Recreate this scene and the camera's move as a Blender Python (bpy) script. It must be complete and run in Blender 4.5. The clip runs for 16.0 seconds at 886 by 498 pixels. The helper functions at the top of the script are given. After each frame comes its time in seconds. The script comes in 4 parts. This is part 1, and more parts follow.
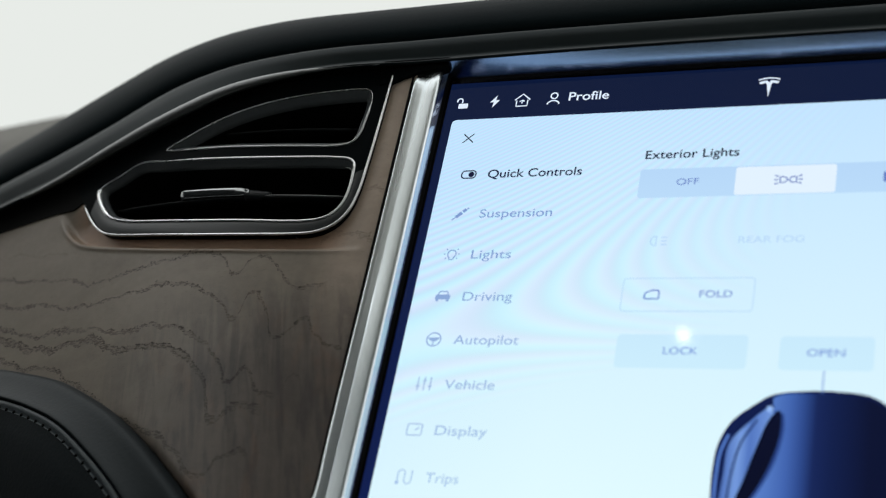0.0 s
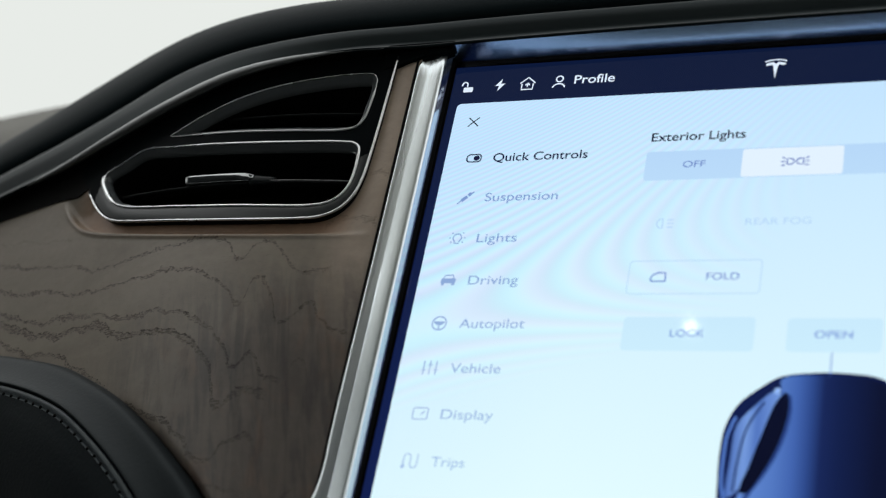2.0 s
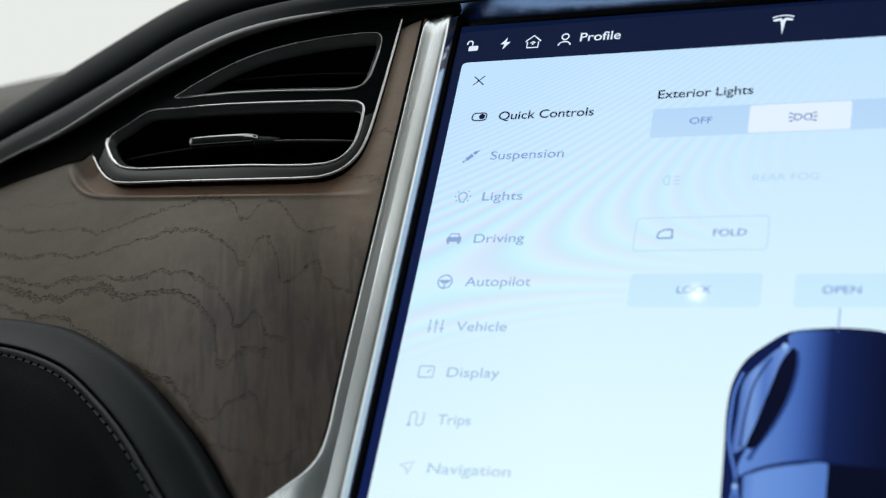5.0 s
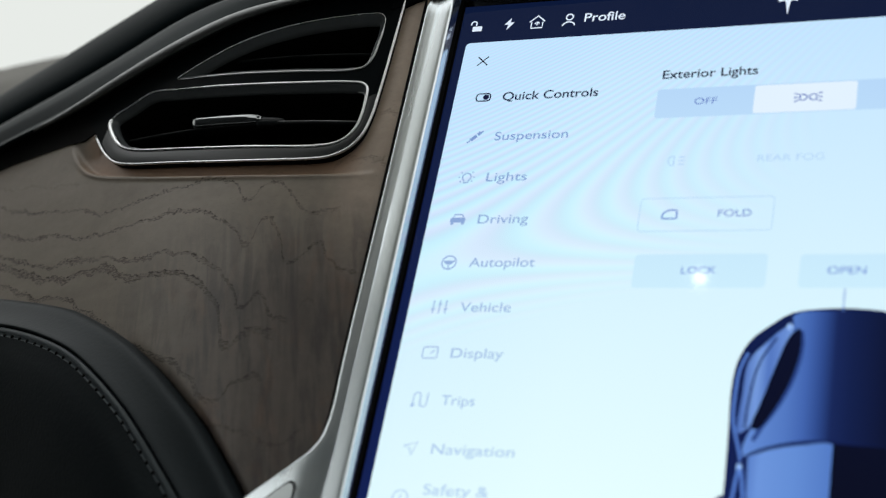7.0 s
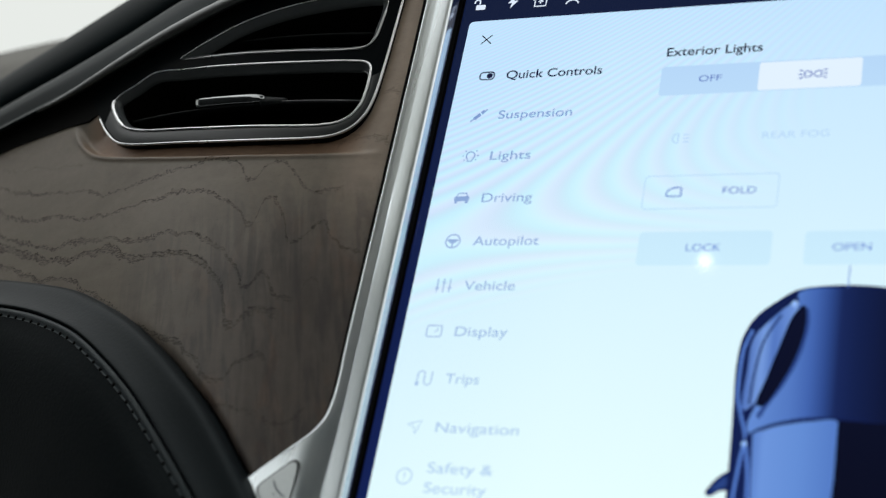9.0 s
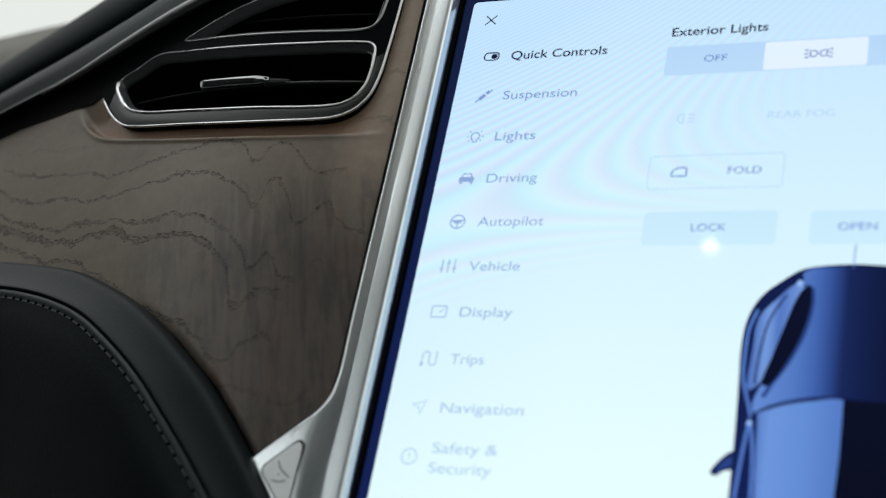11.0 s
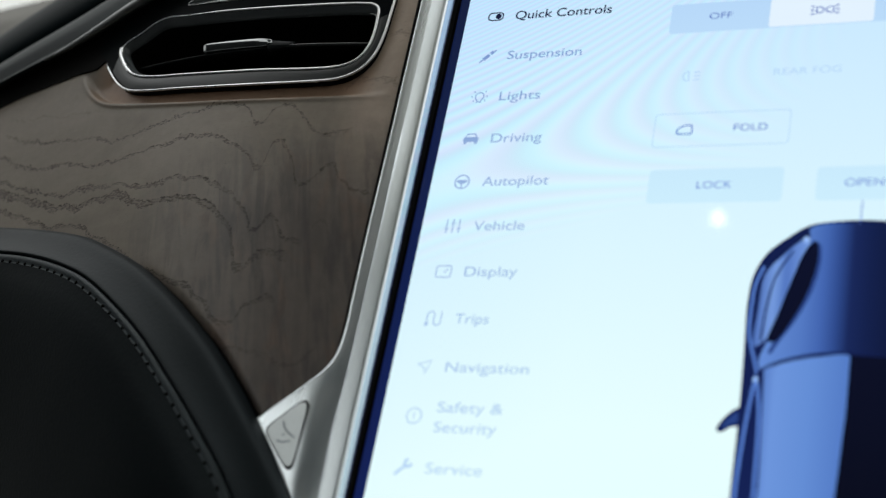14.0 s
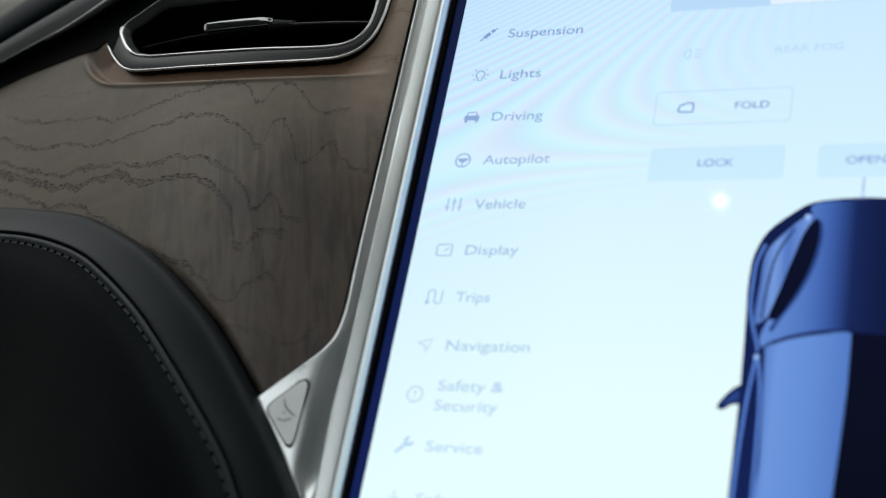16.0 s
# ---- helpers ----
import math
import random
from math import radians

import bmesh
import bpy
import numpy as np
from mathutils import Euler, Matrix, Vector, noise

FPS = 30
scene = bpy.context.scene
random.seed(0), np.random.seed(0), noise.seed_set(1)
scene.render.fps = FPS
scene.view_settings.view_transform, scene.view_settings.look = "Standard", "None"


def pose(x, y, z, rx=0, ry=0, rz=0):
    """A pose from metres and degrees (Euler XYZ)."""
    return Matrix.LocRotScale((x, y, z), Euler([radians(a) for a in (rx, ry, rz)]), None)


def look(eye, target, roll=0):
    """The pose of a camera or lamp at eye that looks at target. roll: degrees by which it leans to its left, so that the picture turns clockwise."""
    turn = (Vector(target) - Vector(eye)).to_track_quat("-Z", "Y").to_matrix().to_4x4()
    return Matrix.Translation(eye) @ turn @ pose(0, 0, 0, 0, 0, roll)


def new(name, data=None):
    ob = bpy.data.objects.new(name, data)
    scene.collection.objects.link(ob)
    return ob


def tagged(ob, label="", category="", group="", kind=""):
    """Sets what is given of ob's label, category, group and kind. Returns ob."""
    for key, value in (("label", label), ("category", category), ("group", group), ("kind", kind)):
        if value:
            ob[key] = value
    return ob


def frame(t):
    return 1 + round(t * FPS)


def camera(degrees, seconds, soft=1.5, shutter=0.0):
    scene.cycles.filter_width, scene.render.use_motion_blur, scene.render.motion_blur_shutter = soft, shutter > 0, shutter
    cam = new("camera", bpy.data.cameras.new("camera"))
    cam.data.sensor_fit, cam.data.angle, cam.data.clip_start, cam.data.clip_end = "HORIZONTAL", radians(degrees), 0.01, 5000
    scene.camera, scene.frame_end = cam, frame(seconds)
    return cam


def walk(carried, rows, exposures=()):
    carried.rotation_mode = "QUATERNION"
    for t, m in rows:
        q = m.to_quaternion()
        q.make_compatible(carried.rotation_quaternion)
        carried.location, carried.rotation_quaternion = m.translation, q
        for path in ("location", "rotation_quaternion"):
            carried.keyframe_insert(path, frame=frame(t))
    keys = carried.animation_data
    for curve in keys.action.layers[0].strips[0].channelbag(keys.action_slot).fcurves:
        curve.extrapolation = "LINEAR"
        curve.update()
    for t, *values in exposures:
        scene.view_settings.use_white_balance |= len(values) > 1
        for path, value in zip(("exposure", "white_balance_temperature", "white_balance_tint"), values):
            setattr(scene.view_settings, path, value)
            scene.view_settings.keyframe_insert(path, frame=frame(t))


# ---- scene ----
cam = camera(31.29, 16.0, soft=1.2)
cam.data.dof.use_dof, cam.data.dof.focus_distance, cam.data.dof.aperture_fstop = True, 0.580, 8.5
PATH = [
    (0, (0.21678, -0.53766, 0.88647), (-0.01261, 0.01662, 0.89917), -0.361),
    (0.5, (0.21676, -0.53717, 0.88608), (-0.01314, 0.01690, 0.89865), -0.417),
    (1, (0.21636, -0.53657, 0.88496), (-0.01407, 0.01728, 0.89741), -0.442),
    (1.5, (0.21581, -0.53652, 0.88399), (-0.01449, 0.01739, 0.89594), -0.473),
    (2, (0.21614, -0.53536, 0.88279), (-0.01549, 0.01803, 0.89348), -0.537),
    (2.5, (0.21475, -0.53621, 0.88240), (-0.01596, 0.01759, 0.89102), -0.604),
    (3, (0.21512, -0.53484, 0.88051), (-0.01659, 0.01856, 0.88827), -0.635),
    (3.5, (0.21521, -0.53446, 0.87951), (-0.01685, 0.01881, 0.88561), -0.715),
    (4, (0.21508, -0.53354, 0.87825), (-0.01769, 0.01944, 0.88321), -0.750),
    (6.5, (0.21422, -0.53295, 0.87539), (-0.01965, 0.01959, 0.87296), -0.732),
    (7, (0.21403, -0.53223, 0.87490), (-0.02043, 0.02006, 0.87150), -0.715),
    (7.5, (0.21475, -0.53157, 0.87465), (-0.02096, 0.02017, 0.86958), -0.729),
    (8, (0.21410, -0.53116, 0.87351), (-0.02155, 0.02060, 0.86757), -0.739),
    (8.5, (0.21395, -0.53129, 0.87272), (-0.02184, 0.02040, 0.86584), -0.814),
    (9, (0.21400, -0.53097, 0.87203), (-0.02240, 0.02044, 0.86382), -0.868),
    (11.5, (0.21383, -0.52998, 0.86763), (-0.02463, 0.02045, 0.85470), -0.916),
    (12, (0.21358, -0.52937, 0.86551), (-0.02505, 0.02098, 0.85227), -0.927),
    (12.5, (0.21448, -0.52877, 0.86479), (-0.02563, 0.02090, 0.85010), -1.052),
    (13, (0.21376, -0.52879, 0.86328), (-0.02615, 0.02093, 0.84733), -1.139),
    (13.5, (0.21396, -0.52805, 0.86279), (-0.02681, 0.02123, 0.84480), -1.168),
    (14, (0.21416, -0.52780, 0.86187), (-0.02723, 0.02118, 0.84295), -1.170),
    (14.5, (0.21398, -0.52752, 0.86046), (-0.02745, 0.02141, 0.84074), -1.166),
    (15, (0.21360, -0.52736, 0.86015), (-0.02749, 0.02163, 0.83815), -1.203),
    (15.5, (0.21441, -0.52691, 0.85977), (-0.02776, 0.02158, 0.83706), -1.197),
    (16, (0.21432, -0.52695, 0.85959), (-0.02796, 0.02141, 0.83518), -1.195),
]
walk(cam, [(t, look(eye, target, roll)) for t, eye, target, roll in PATH])

# ---- light: a white studio outside the car, seen and let in through its windows ----
world = bpy.data.worlds.new("studio")
scene.world = world
world.use_nodes = True
wn = world.node_tree
# white walls, brighter towards the lit ceiling of the studio
wc, ws, wr = (wn.nodes.new("ShaderNode" + k) for k in ("TexCoord", "SeparateXYZ", "ValToRGB"))
wr.color_ramp.interpolation = "EASE"
for (at, rgb), stop in zip(((0.20, (0.448, 0.466, 0.448)), (0.75, (0.98, 1.0, 1.0))), wr.color_ramp.elements):
    stop.position, stop.color = at, (*rgb, 1)
wn.links.new(wc.outputs["Generated"], ws.inputs[0])
wn.links.new(ws.outputs["Z"], wr.inputs["Fac"])
wn.links.new(wr.outputs["Color"], wn.nodes["Background"].inputs["Color"])
wn.nodes["Background"].inputs["Strength"].default_value = 1.8
scene.view_settings.exposure = 0.0

# The dashboard is modelled in millimetres in a frame of its own: x to the right along the screen, z up along it,
# y into the dashboard. The screen leans back by 30 degrees.
DASH = Matrix.Translation((0, 0, 0.95)) @ Matrix.Rotation(radians(-30), 4, "X")
MM = 0.001


# ---- materials ----
def nodes_of(name):
    m = bpy.data.materials.new(name)
    m.use_nodes = True
    t = m.node_tree
    return m, t, t.nodes["Principled BSDF"]


def add(t, kind, **values):
    n = t.nodes.new(kind)
    for k, v in values.items():
        if k in n.inputs:
            n.inputs[k].default_value = v
    return n


def ramp(t, stops):
    n = t.nodes.new("ShaderNodeValToRGB")
    e = n.color_ramp.elements
    while len(e) < len(stops):
        e.new(0.5)
    for k, (p, c) in zip(e, stops):
        k.position = p
        k.color = (c, c, c, 1) if not isinstance(c, tuple) else (*c, 1)
    return n


def mix(t, kind, a, b, fac=None, value=0.5):
    n = t.nodes.new("ShaderNodeMix")
    n.data_type, n.blend_type = "RGBA", kind
    for s, v in ((6, a), (7, b)):
        if isinstance(v, tuple):
            n.inputs[s].default_value = (*v, 1)
        else:
            t.links.new(v, n.inputs[s])
    if fac is None:
        n.inputs[0].default_value = value
    else:
        t.links.new(fac, n.inputs[0])
    return n.outputs[2]


def math_node(t, op, a, b=None, c=None):
    n = t.nodes.new("ShaderNodeMath")
    n.operation = op
    for s, v in enumerate((a, b, c)):
        if v is None:
            continue
        if isinstance(v, (int, float)):
            n.inputs[s].default_value = v
        else:
            t.links.new(v, n.inputs[s])
    return n.outputs[0]


def coords(t, scale=(1, 1, 1)):
    c = t.nodes.new("ShaderNodeTexCoord")
    m = t.nodes.new("ShaderNodeMapping")
    m.inputs["Scale"].default_value = scale
    t.links.new(c.outputs["Object"], m.inputs["Vector"])
    return m.outputs["Vector"]


def bump(t, p, height, strength, distance=0.0005):
    b = t.nodes.new("ShaderNodeBump")
    b.inputs["Strength"].default_value, b.inputs["Distance"].default_value = strength, distance
    t.links.new(height, b.inputs["Height"])
    t.links.new(b.outputs["Normal"], p.inputs["Normal"])


def noise_tex(t, vec, scale, detail=4.0, rough=0.55, distort=0.0):
    n = add(t, "ShaderNodeTexNoise", Scale=scale, Detail=detail, Roughness=rough, Distortion=distort)
    t.links.new(vec, n.inputs["Vector"])
    return n.outputs["Fac"]


def surface(name, colour, rough, metal=0.0, grain=900.0, depth=0.25, vary=0.18, blotch=14.0, stretch=(1, 1, 1), spec=0.5, tint=(1, 1, 1)):
    """A surface with a fine grain in relief, and blotches and dust in its colour and gloss."""
    m, t, p = nodes_of(name)
    v = coords(t, stretch)
    fine, broad = noise_tex(t, v, grain, 3), noise_tex(t, v, blotch, 5)
    r = ramp(t, [(0.3, 1 - vary), (0.7, 1 + vary)])
    t.links.new(broad, r.inputs["Fac"])
    f = ramp(t, [(0.3, 1 - vary * 0.6), (0.7, 1 + vary * 0.6)])
    t.links.new(fine, f.inputs["Fac"])
    c = mix(t, "MULTIPLY", colour, r.outputs["Color"], value=1.0)
    c = mix(t, "MULTIPLY", c, f.outputs["Color"], value=1.0)
    t.links.new(c, p.inputs["Base Color"])
    t.links.new(math_node(t, "MULTIPLY_ADD", broad, 0.16, rough - 0.08), p.inputs["Roughness"])
    p.inputs["Metallic"].default_value = metal
    p.inputs["Specular IOR Level"].default_value = spec
    p.inputs["Specular Tint"].default_value = (*tint, 1)
    if depth:
        bump(t, p, fine, depth, 0.00015)
    return m


def grain_line(t, s, bend, course, width, strength):
    """One growth line of the veneer: its course (x, z in millimetres), a band of pores that is crisp above and fades downwards."""
    x = math_node(t, "MULTIPLY_ADD", s.outputs["X"], 5.0, 1.1)       # -0.22 .. -0.02 m to 0 .. 1
    fc = t.nodes.new("ShaderNodeFloatCurve")
    k = fc.mapping.curves[0].points
    while len(k) < len(course):
        k.new(0.5, 0.5)
    for q, (a, b) in zip(k, course):
        q.location = ((a + 220) / 200, (b + 180) / 160)
    fc.mapping.update()
    t.links.new(x, fc.inputs["Value"])
    line = math_node(t, "MULTIPLY_ADD", fc.outputs[0], 0.160, -0.180)
    d = math_node(t, "SUBTRACT", line, math_node(t, "ADD", s.outputs["Z"], bend))     # positive below the line
    w = width * 1.0 * MM
    band = ramp(t, [(0.0, 0.0), (0.18, 0.0), (0.24, 1.0), (0.40, 0.55), (0.60, 0.75), (0.66, 0.0)])
    t.links.new(math_node(t, "MULTIPLY_ADD", d, 0.42 / w, 0.24), band.inputs["Fac"])
    reach = ramp(t, [(0.0, 0.0), (0.02, 1.0), (0.985, 1.0), (1.0, 0.0)])
    a, b = course[0][0], course[-1][0]
    t.links.new(math_node(t, "MULTIPLY_ADD", s.outputs["X"], 1000.0 / (b - a), -a / (b - a)), reach.inputs["Fac"])
    out = math_node(t, "MULTIPLY", band.outputs["Color"], reach.outputs["Color"])
    return math_node(t, "MULTIPLY", out, strength)


def wood_material():
    """Open-pored dark ash: wavy dark growth lines of pores that run level, plunge and rise again towards the metal trim, with bluish plumes there."""
    m, t, p = nodes_of("dark_ash_veneer")
    c = t.nodes.new("ShaderNodeTexCoord")
    s = t.nodes.new("ShaderNodeSeparateXYZ")
    t.links.new(c.outputs["Object"], s.inputs[0])
    v = coords(t)
    bend = math_node(t, "MULTIPLY_ADD", noise_tex(t, v, 110.0, 4.0, 0.6), 0.0080, -0.0040)
    bend = math_node(t, "MULTIPLY_ADD", noise_tex(t, v, 620.0, 3.0, 0.6), 0.0030, math_node(t, "ADD", bend, -0.0015))
    top = grain_line(t, s, bend, [(-220, -46), (-203, -53.4), (-179, -58.8), (-162, -60.9), (-138, -67), (-126, -65), (-113, -62.7), (-100, -61.4), (-86, -60.9), (-76, -66), (-70, -72), (-66, -66), (-62, -64), (-54, -68.5),
                                  (-46, -76.7), (-37, -77.7), (-31, -76)], 1.2, 0.95)
    second = grain_line(t, s, bend, [(-220, -57), (-189, -68.8), (-170, -71), (-148, -76.7), (-133, -76), (-114, -74), (-104, -72.3), (-90, -75), (-80, -78.5), (-72, -83.5), (-65, -90.3), (-62, -80), (-53, -86), (-47, -98), (-37, -90),
                                     (-31, -97), (-18, -103)], 1.5, 0.95)
    third = grain_line(t, s, bend, [(-215, -69), (-193, -77.7), (-169, -84.9), (-152, -86), (-135, -87.6), (-113, -91), (-106, -89.8), (-95, -90.5), (-84, -93.8), (-75, -99.7), (-67, -107), (-60, -114.6), (-56, -110), (-49, -117.5),
                                    (-40, -121)], 1.7, 1.0)
    fourth = grain_line(t, s, bend, [(-215, -74), (-198, -80), (-191, -81.8), (-171, -89.5), (-154, -92.3), (-141, -91.8), (-128, -93), (-120, -97.5), (-111, -97.8), (-93, -98.5), (-85, -101.8), (-76, -108.7), (-71, -113.5), (-67, -122), (-63, -128),
                                     (-57, -124), (-44, -125)], 2.9, 1.0)
    fifth = grain_line(t, s, bend, [(-215, -81), (-204, -85.5), (-186, -92), (-169, -98.9), (-147, -104), (-133, -111.6), (-121, -117.4), (-107, -125.3), (-94, -130.7), (-86, -133.5), (-74, -141), (-62, -149.5), (-56, -143.4), (-50, -140.3),
                                    (-44, -143)], 1.9, 0.95)
    sixth = grain_line(t, s, bend, [(-80, -156), (-64, -158.6), (-55, -160), (-46, -161.6), (-36, -164.5), (-26, -160)], 1.2, 0.5)
    upper = grain_line(t, s, bend, [(-220, -39), (-206, -42), (-193, -44.1), (-170, -47.3), (-164, -48)], 1.0, 0.4)
    ring = grain_line(t, s, bend, [(-39, -127), (-37.5, -114), (-35, -112), (-31, -119), (-29, -127)], 1.2, 0.55)
    knot = grain_line(t, s, bend, [(-40, -58), (-34, -55.5), (-26, -56), (-18, -58)], 2.0, 0.6)
    knot2 = grain_line(t, s, bend, [(-29, -39), (-25, -36.5), (-18, -37.5)], 2.4, 0.5)
    lines = top
    for k in (second, third, fourth, fifth, sixth, upper, ring, knot, knot2):
        lines = math_node(t, "MAXIMUM", lines, k)
    # the lines are rows of separate pores
    pr = ramp(t, [(0.46, 1.0), (0.55, 0.20)])
    t.links.new(noise_tex(t, coords(t, (0.55, 1, 1.9)), 900.0, 2.0, 0.6), pr.inputs["Fac"])
    come = ramp(t, [(0.34, 0.6), (0.54, 1.0)])
    t.links.new(noise_tex(t, v, 75.0, 2.0), come.inputs["Fac"])
    pores = math_node(t, "MULTIPLY", math_node(t, "MULTIPLY", lines, pr.outputs["Color"]), come.outputs["Color"])
    # sparser where they plunge
    thin = math_node(t, "MINIMUM", math_node(t, "MAXIMUM", math_node(t, "MULTIPLY_ADD", s.outputs["X"], -20.0, -0.65), 0.85), 1.0)
    pores = math_node(t, "MULTIPLY", pores, thin)
    # plumes that rise towards the metal trim
    upright = t.nodes.new("ShaderNodeCombineXYZ")      # the plumes lean a little against the strip
    t.links.new(math_node(t, "MULTIPLY_ADD", s.outputs["Z"], 0.27, s.outputs["X"]), upright.inputs[0])
    t.links.new(s.outputs["Z"], upright.inputs[2])

    def plume(sx, sz, scale, distort):
        m_ = t.nodes.new("ShaderNodeMapping")
        m_.inputs["Scale"].default_value = (sx, 1, sz)
        t.links.new(upright.outputs[0], m_.inputs["Vector"])
        return noise_tex(t, m_.outputs["Vector"], scale, 4.0, 0.6, distort)

    # darker wood figure low down beside the strip, with the weaker light there painted in
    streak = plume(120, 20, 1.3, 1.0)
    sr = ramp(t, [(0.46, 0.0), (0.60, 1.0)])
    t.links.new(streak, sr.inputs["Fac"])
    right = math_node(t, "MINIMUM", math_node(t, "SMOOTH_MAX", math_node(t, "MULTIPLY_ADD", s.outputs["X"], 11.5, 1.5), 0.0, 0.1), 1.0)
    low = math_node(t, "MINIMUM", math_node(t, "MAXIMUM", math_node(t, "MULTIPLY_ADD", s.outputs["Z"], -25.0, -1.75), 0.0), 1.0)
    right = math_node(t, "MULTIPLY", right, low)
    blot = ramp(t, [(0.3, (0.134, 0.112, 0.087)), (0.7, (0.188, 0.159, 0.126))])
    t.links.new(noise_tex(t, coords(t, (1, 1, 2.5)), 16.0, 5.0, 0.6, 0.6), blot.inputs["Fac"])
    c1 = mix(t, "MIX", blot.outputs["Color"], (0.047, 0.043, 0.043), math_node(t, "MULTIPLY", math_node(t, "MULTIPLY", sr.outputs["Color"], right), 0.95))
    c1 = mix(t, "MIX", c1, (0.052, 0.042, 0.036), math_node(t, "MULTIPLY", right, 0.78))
    # broad cloudy plumes, some bluish, some brown
    cloud = ramp(t, [(0.44, 0.0), (0.62, 1.0)])
    t.links.new(plume(75, 13, 1.4, 1.2), cloud.inputs["Fac"])
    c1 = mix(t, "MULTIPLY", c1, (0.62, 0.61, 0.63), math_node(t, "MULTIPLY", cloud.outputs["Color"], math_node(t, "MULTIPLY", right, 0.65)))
    rust = ramp(t, [(0.52, 0.0), (0.70, 1.0)])
    t.links.new(plume(34, 18, 1.9, 0.8), rust.inputs["Fac"])
    c1 = mix(t, "MULTIPLY", c1, (1.32, 1.06, 0.90), math_node(t, "MULTIPLY", rust.outputs["Color"], right))
    # redder and lighter in the field round the vent
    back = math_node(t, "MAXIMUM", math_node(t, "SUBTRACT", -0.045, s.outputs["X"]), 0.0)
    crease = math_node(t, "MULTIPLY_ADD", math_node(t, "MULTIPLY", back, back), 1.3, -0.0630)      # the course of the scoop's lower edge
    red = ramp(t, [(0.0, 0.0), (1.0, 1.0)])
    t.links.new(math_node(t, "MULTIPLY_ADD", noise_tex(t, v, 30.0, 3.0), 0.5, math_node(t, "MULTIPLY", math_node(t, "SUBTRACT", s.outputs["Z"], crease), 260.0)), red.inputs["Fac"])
    # paler next to the strip: the brighter light there put into the wood's colour
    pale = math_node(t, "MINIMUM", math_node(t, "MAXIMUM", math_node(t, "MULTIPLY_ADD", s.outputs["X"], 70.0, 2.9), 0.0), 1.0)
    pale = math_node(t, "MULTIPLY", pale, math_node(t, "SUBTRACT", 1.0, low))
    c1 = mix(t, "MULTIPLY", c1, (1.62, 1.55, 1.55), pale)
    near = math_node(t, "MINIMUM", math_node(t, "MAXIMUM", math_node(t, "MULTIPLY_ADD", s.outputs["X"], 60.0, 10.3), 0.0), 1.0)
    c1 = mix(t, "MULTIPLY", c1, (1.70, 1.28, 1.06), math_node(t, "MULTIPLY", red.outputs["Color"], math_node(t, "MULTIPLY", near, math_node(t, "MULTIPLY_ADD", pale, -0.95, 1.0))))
    fine = ramp(t, [(0.3, 0.94), (0.7, 1.06)])
    t.links.new(noise_tex(t, coords(t, (1.3, 1, 1.6)), 240.0, 4.0), fine.inputs["Fac"])
    c1 = mix(t, "MULTIPLY", c1, fine.outputs["Color"], value=0.9)
    ticks = ramp(t, [(0.62, 1.0), (0.72, 0.72)])
    t.links.new(noise_tex(t, coords(t, (0.5, 1, 2.0)), 900.0, 2.0, 0.6), ticks.inputs["Fac"])
    c1 = mix(t, "MULTIPLY", c1, ticks.outputs["Color"], value=0.6)
    c1 = mix(t, "MIX", c1, (0.010, 0.008, 0.0065), math_node(t, "MULTIPLY", pores, 0.88))
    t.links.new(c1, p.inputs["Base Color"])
    t.links.new(math_node(t, "MULTIPLY_ADD", noise_tex(t, v, 40.0, 4.0), 0.14, 0.36), p.inputs["Roughness"])
    t.links.new(math_node(t, "MULTIPLY_ADD", pores, -0.24, 0.26), p.inputs["Specular IOR Level"])
    p.inputs["Coat Weight"].default_value, p.inputs["Coat Roughness"].default_value = 0.08, 0.2
    bump(t, p, math_node(t, "SUBTRACT", 1.0, pores), 0.3, 0.0002)
    return m


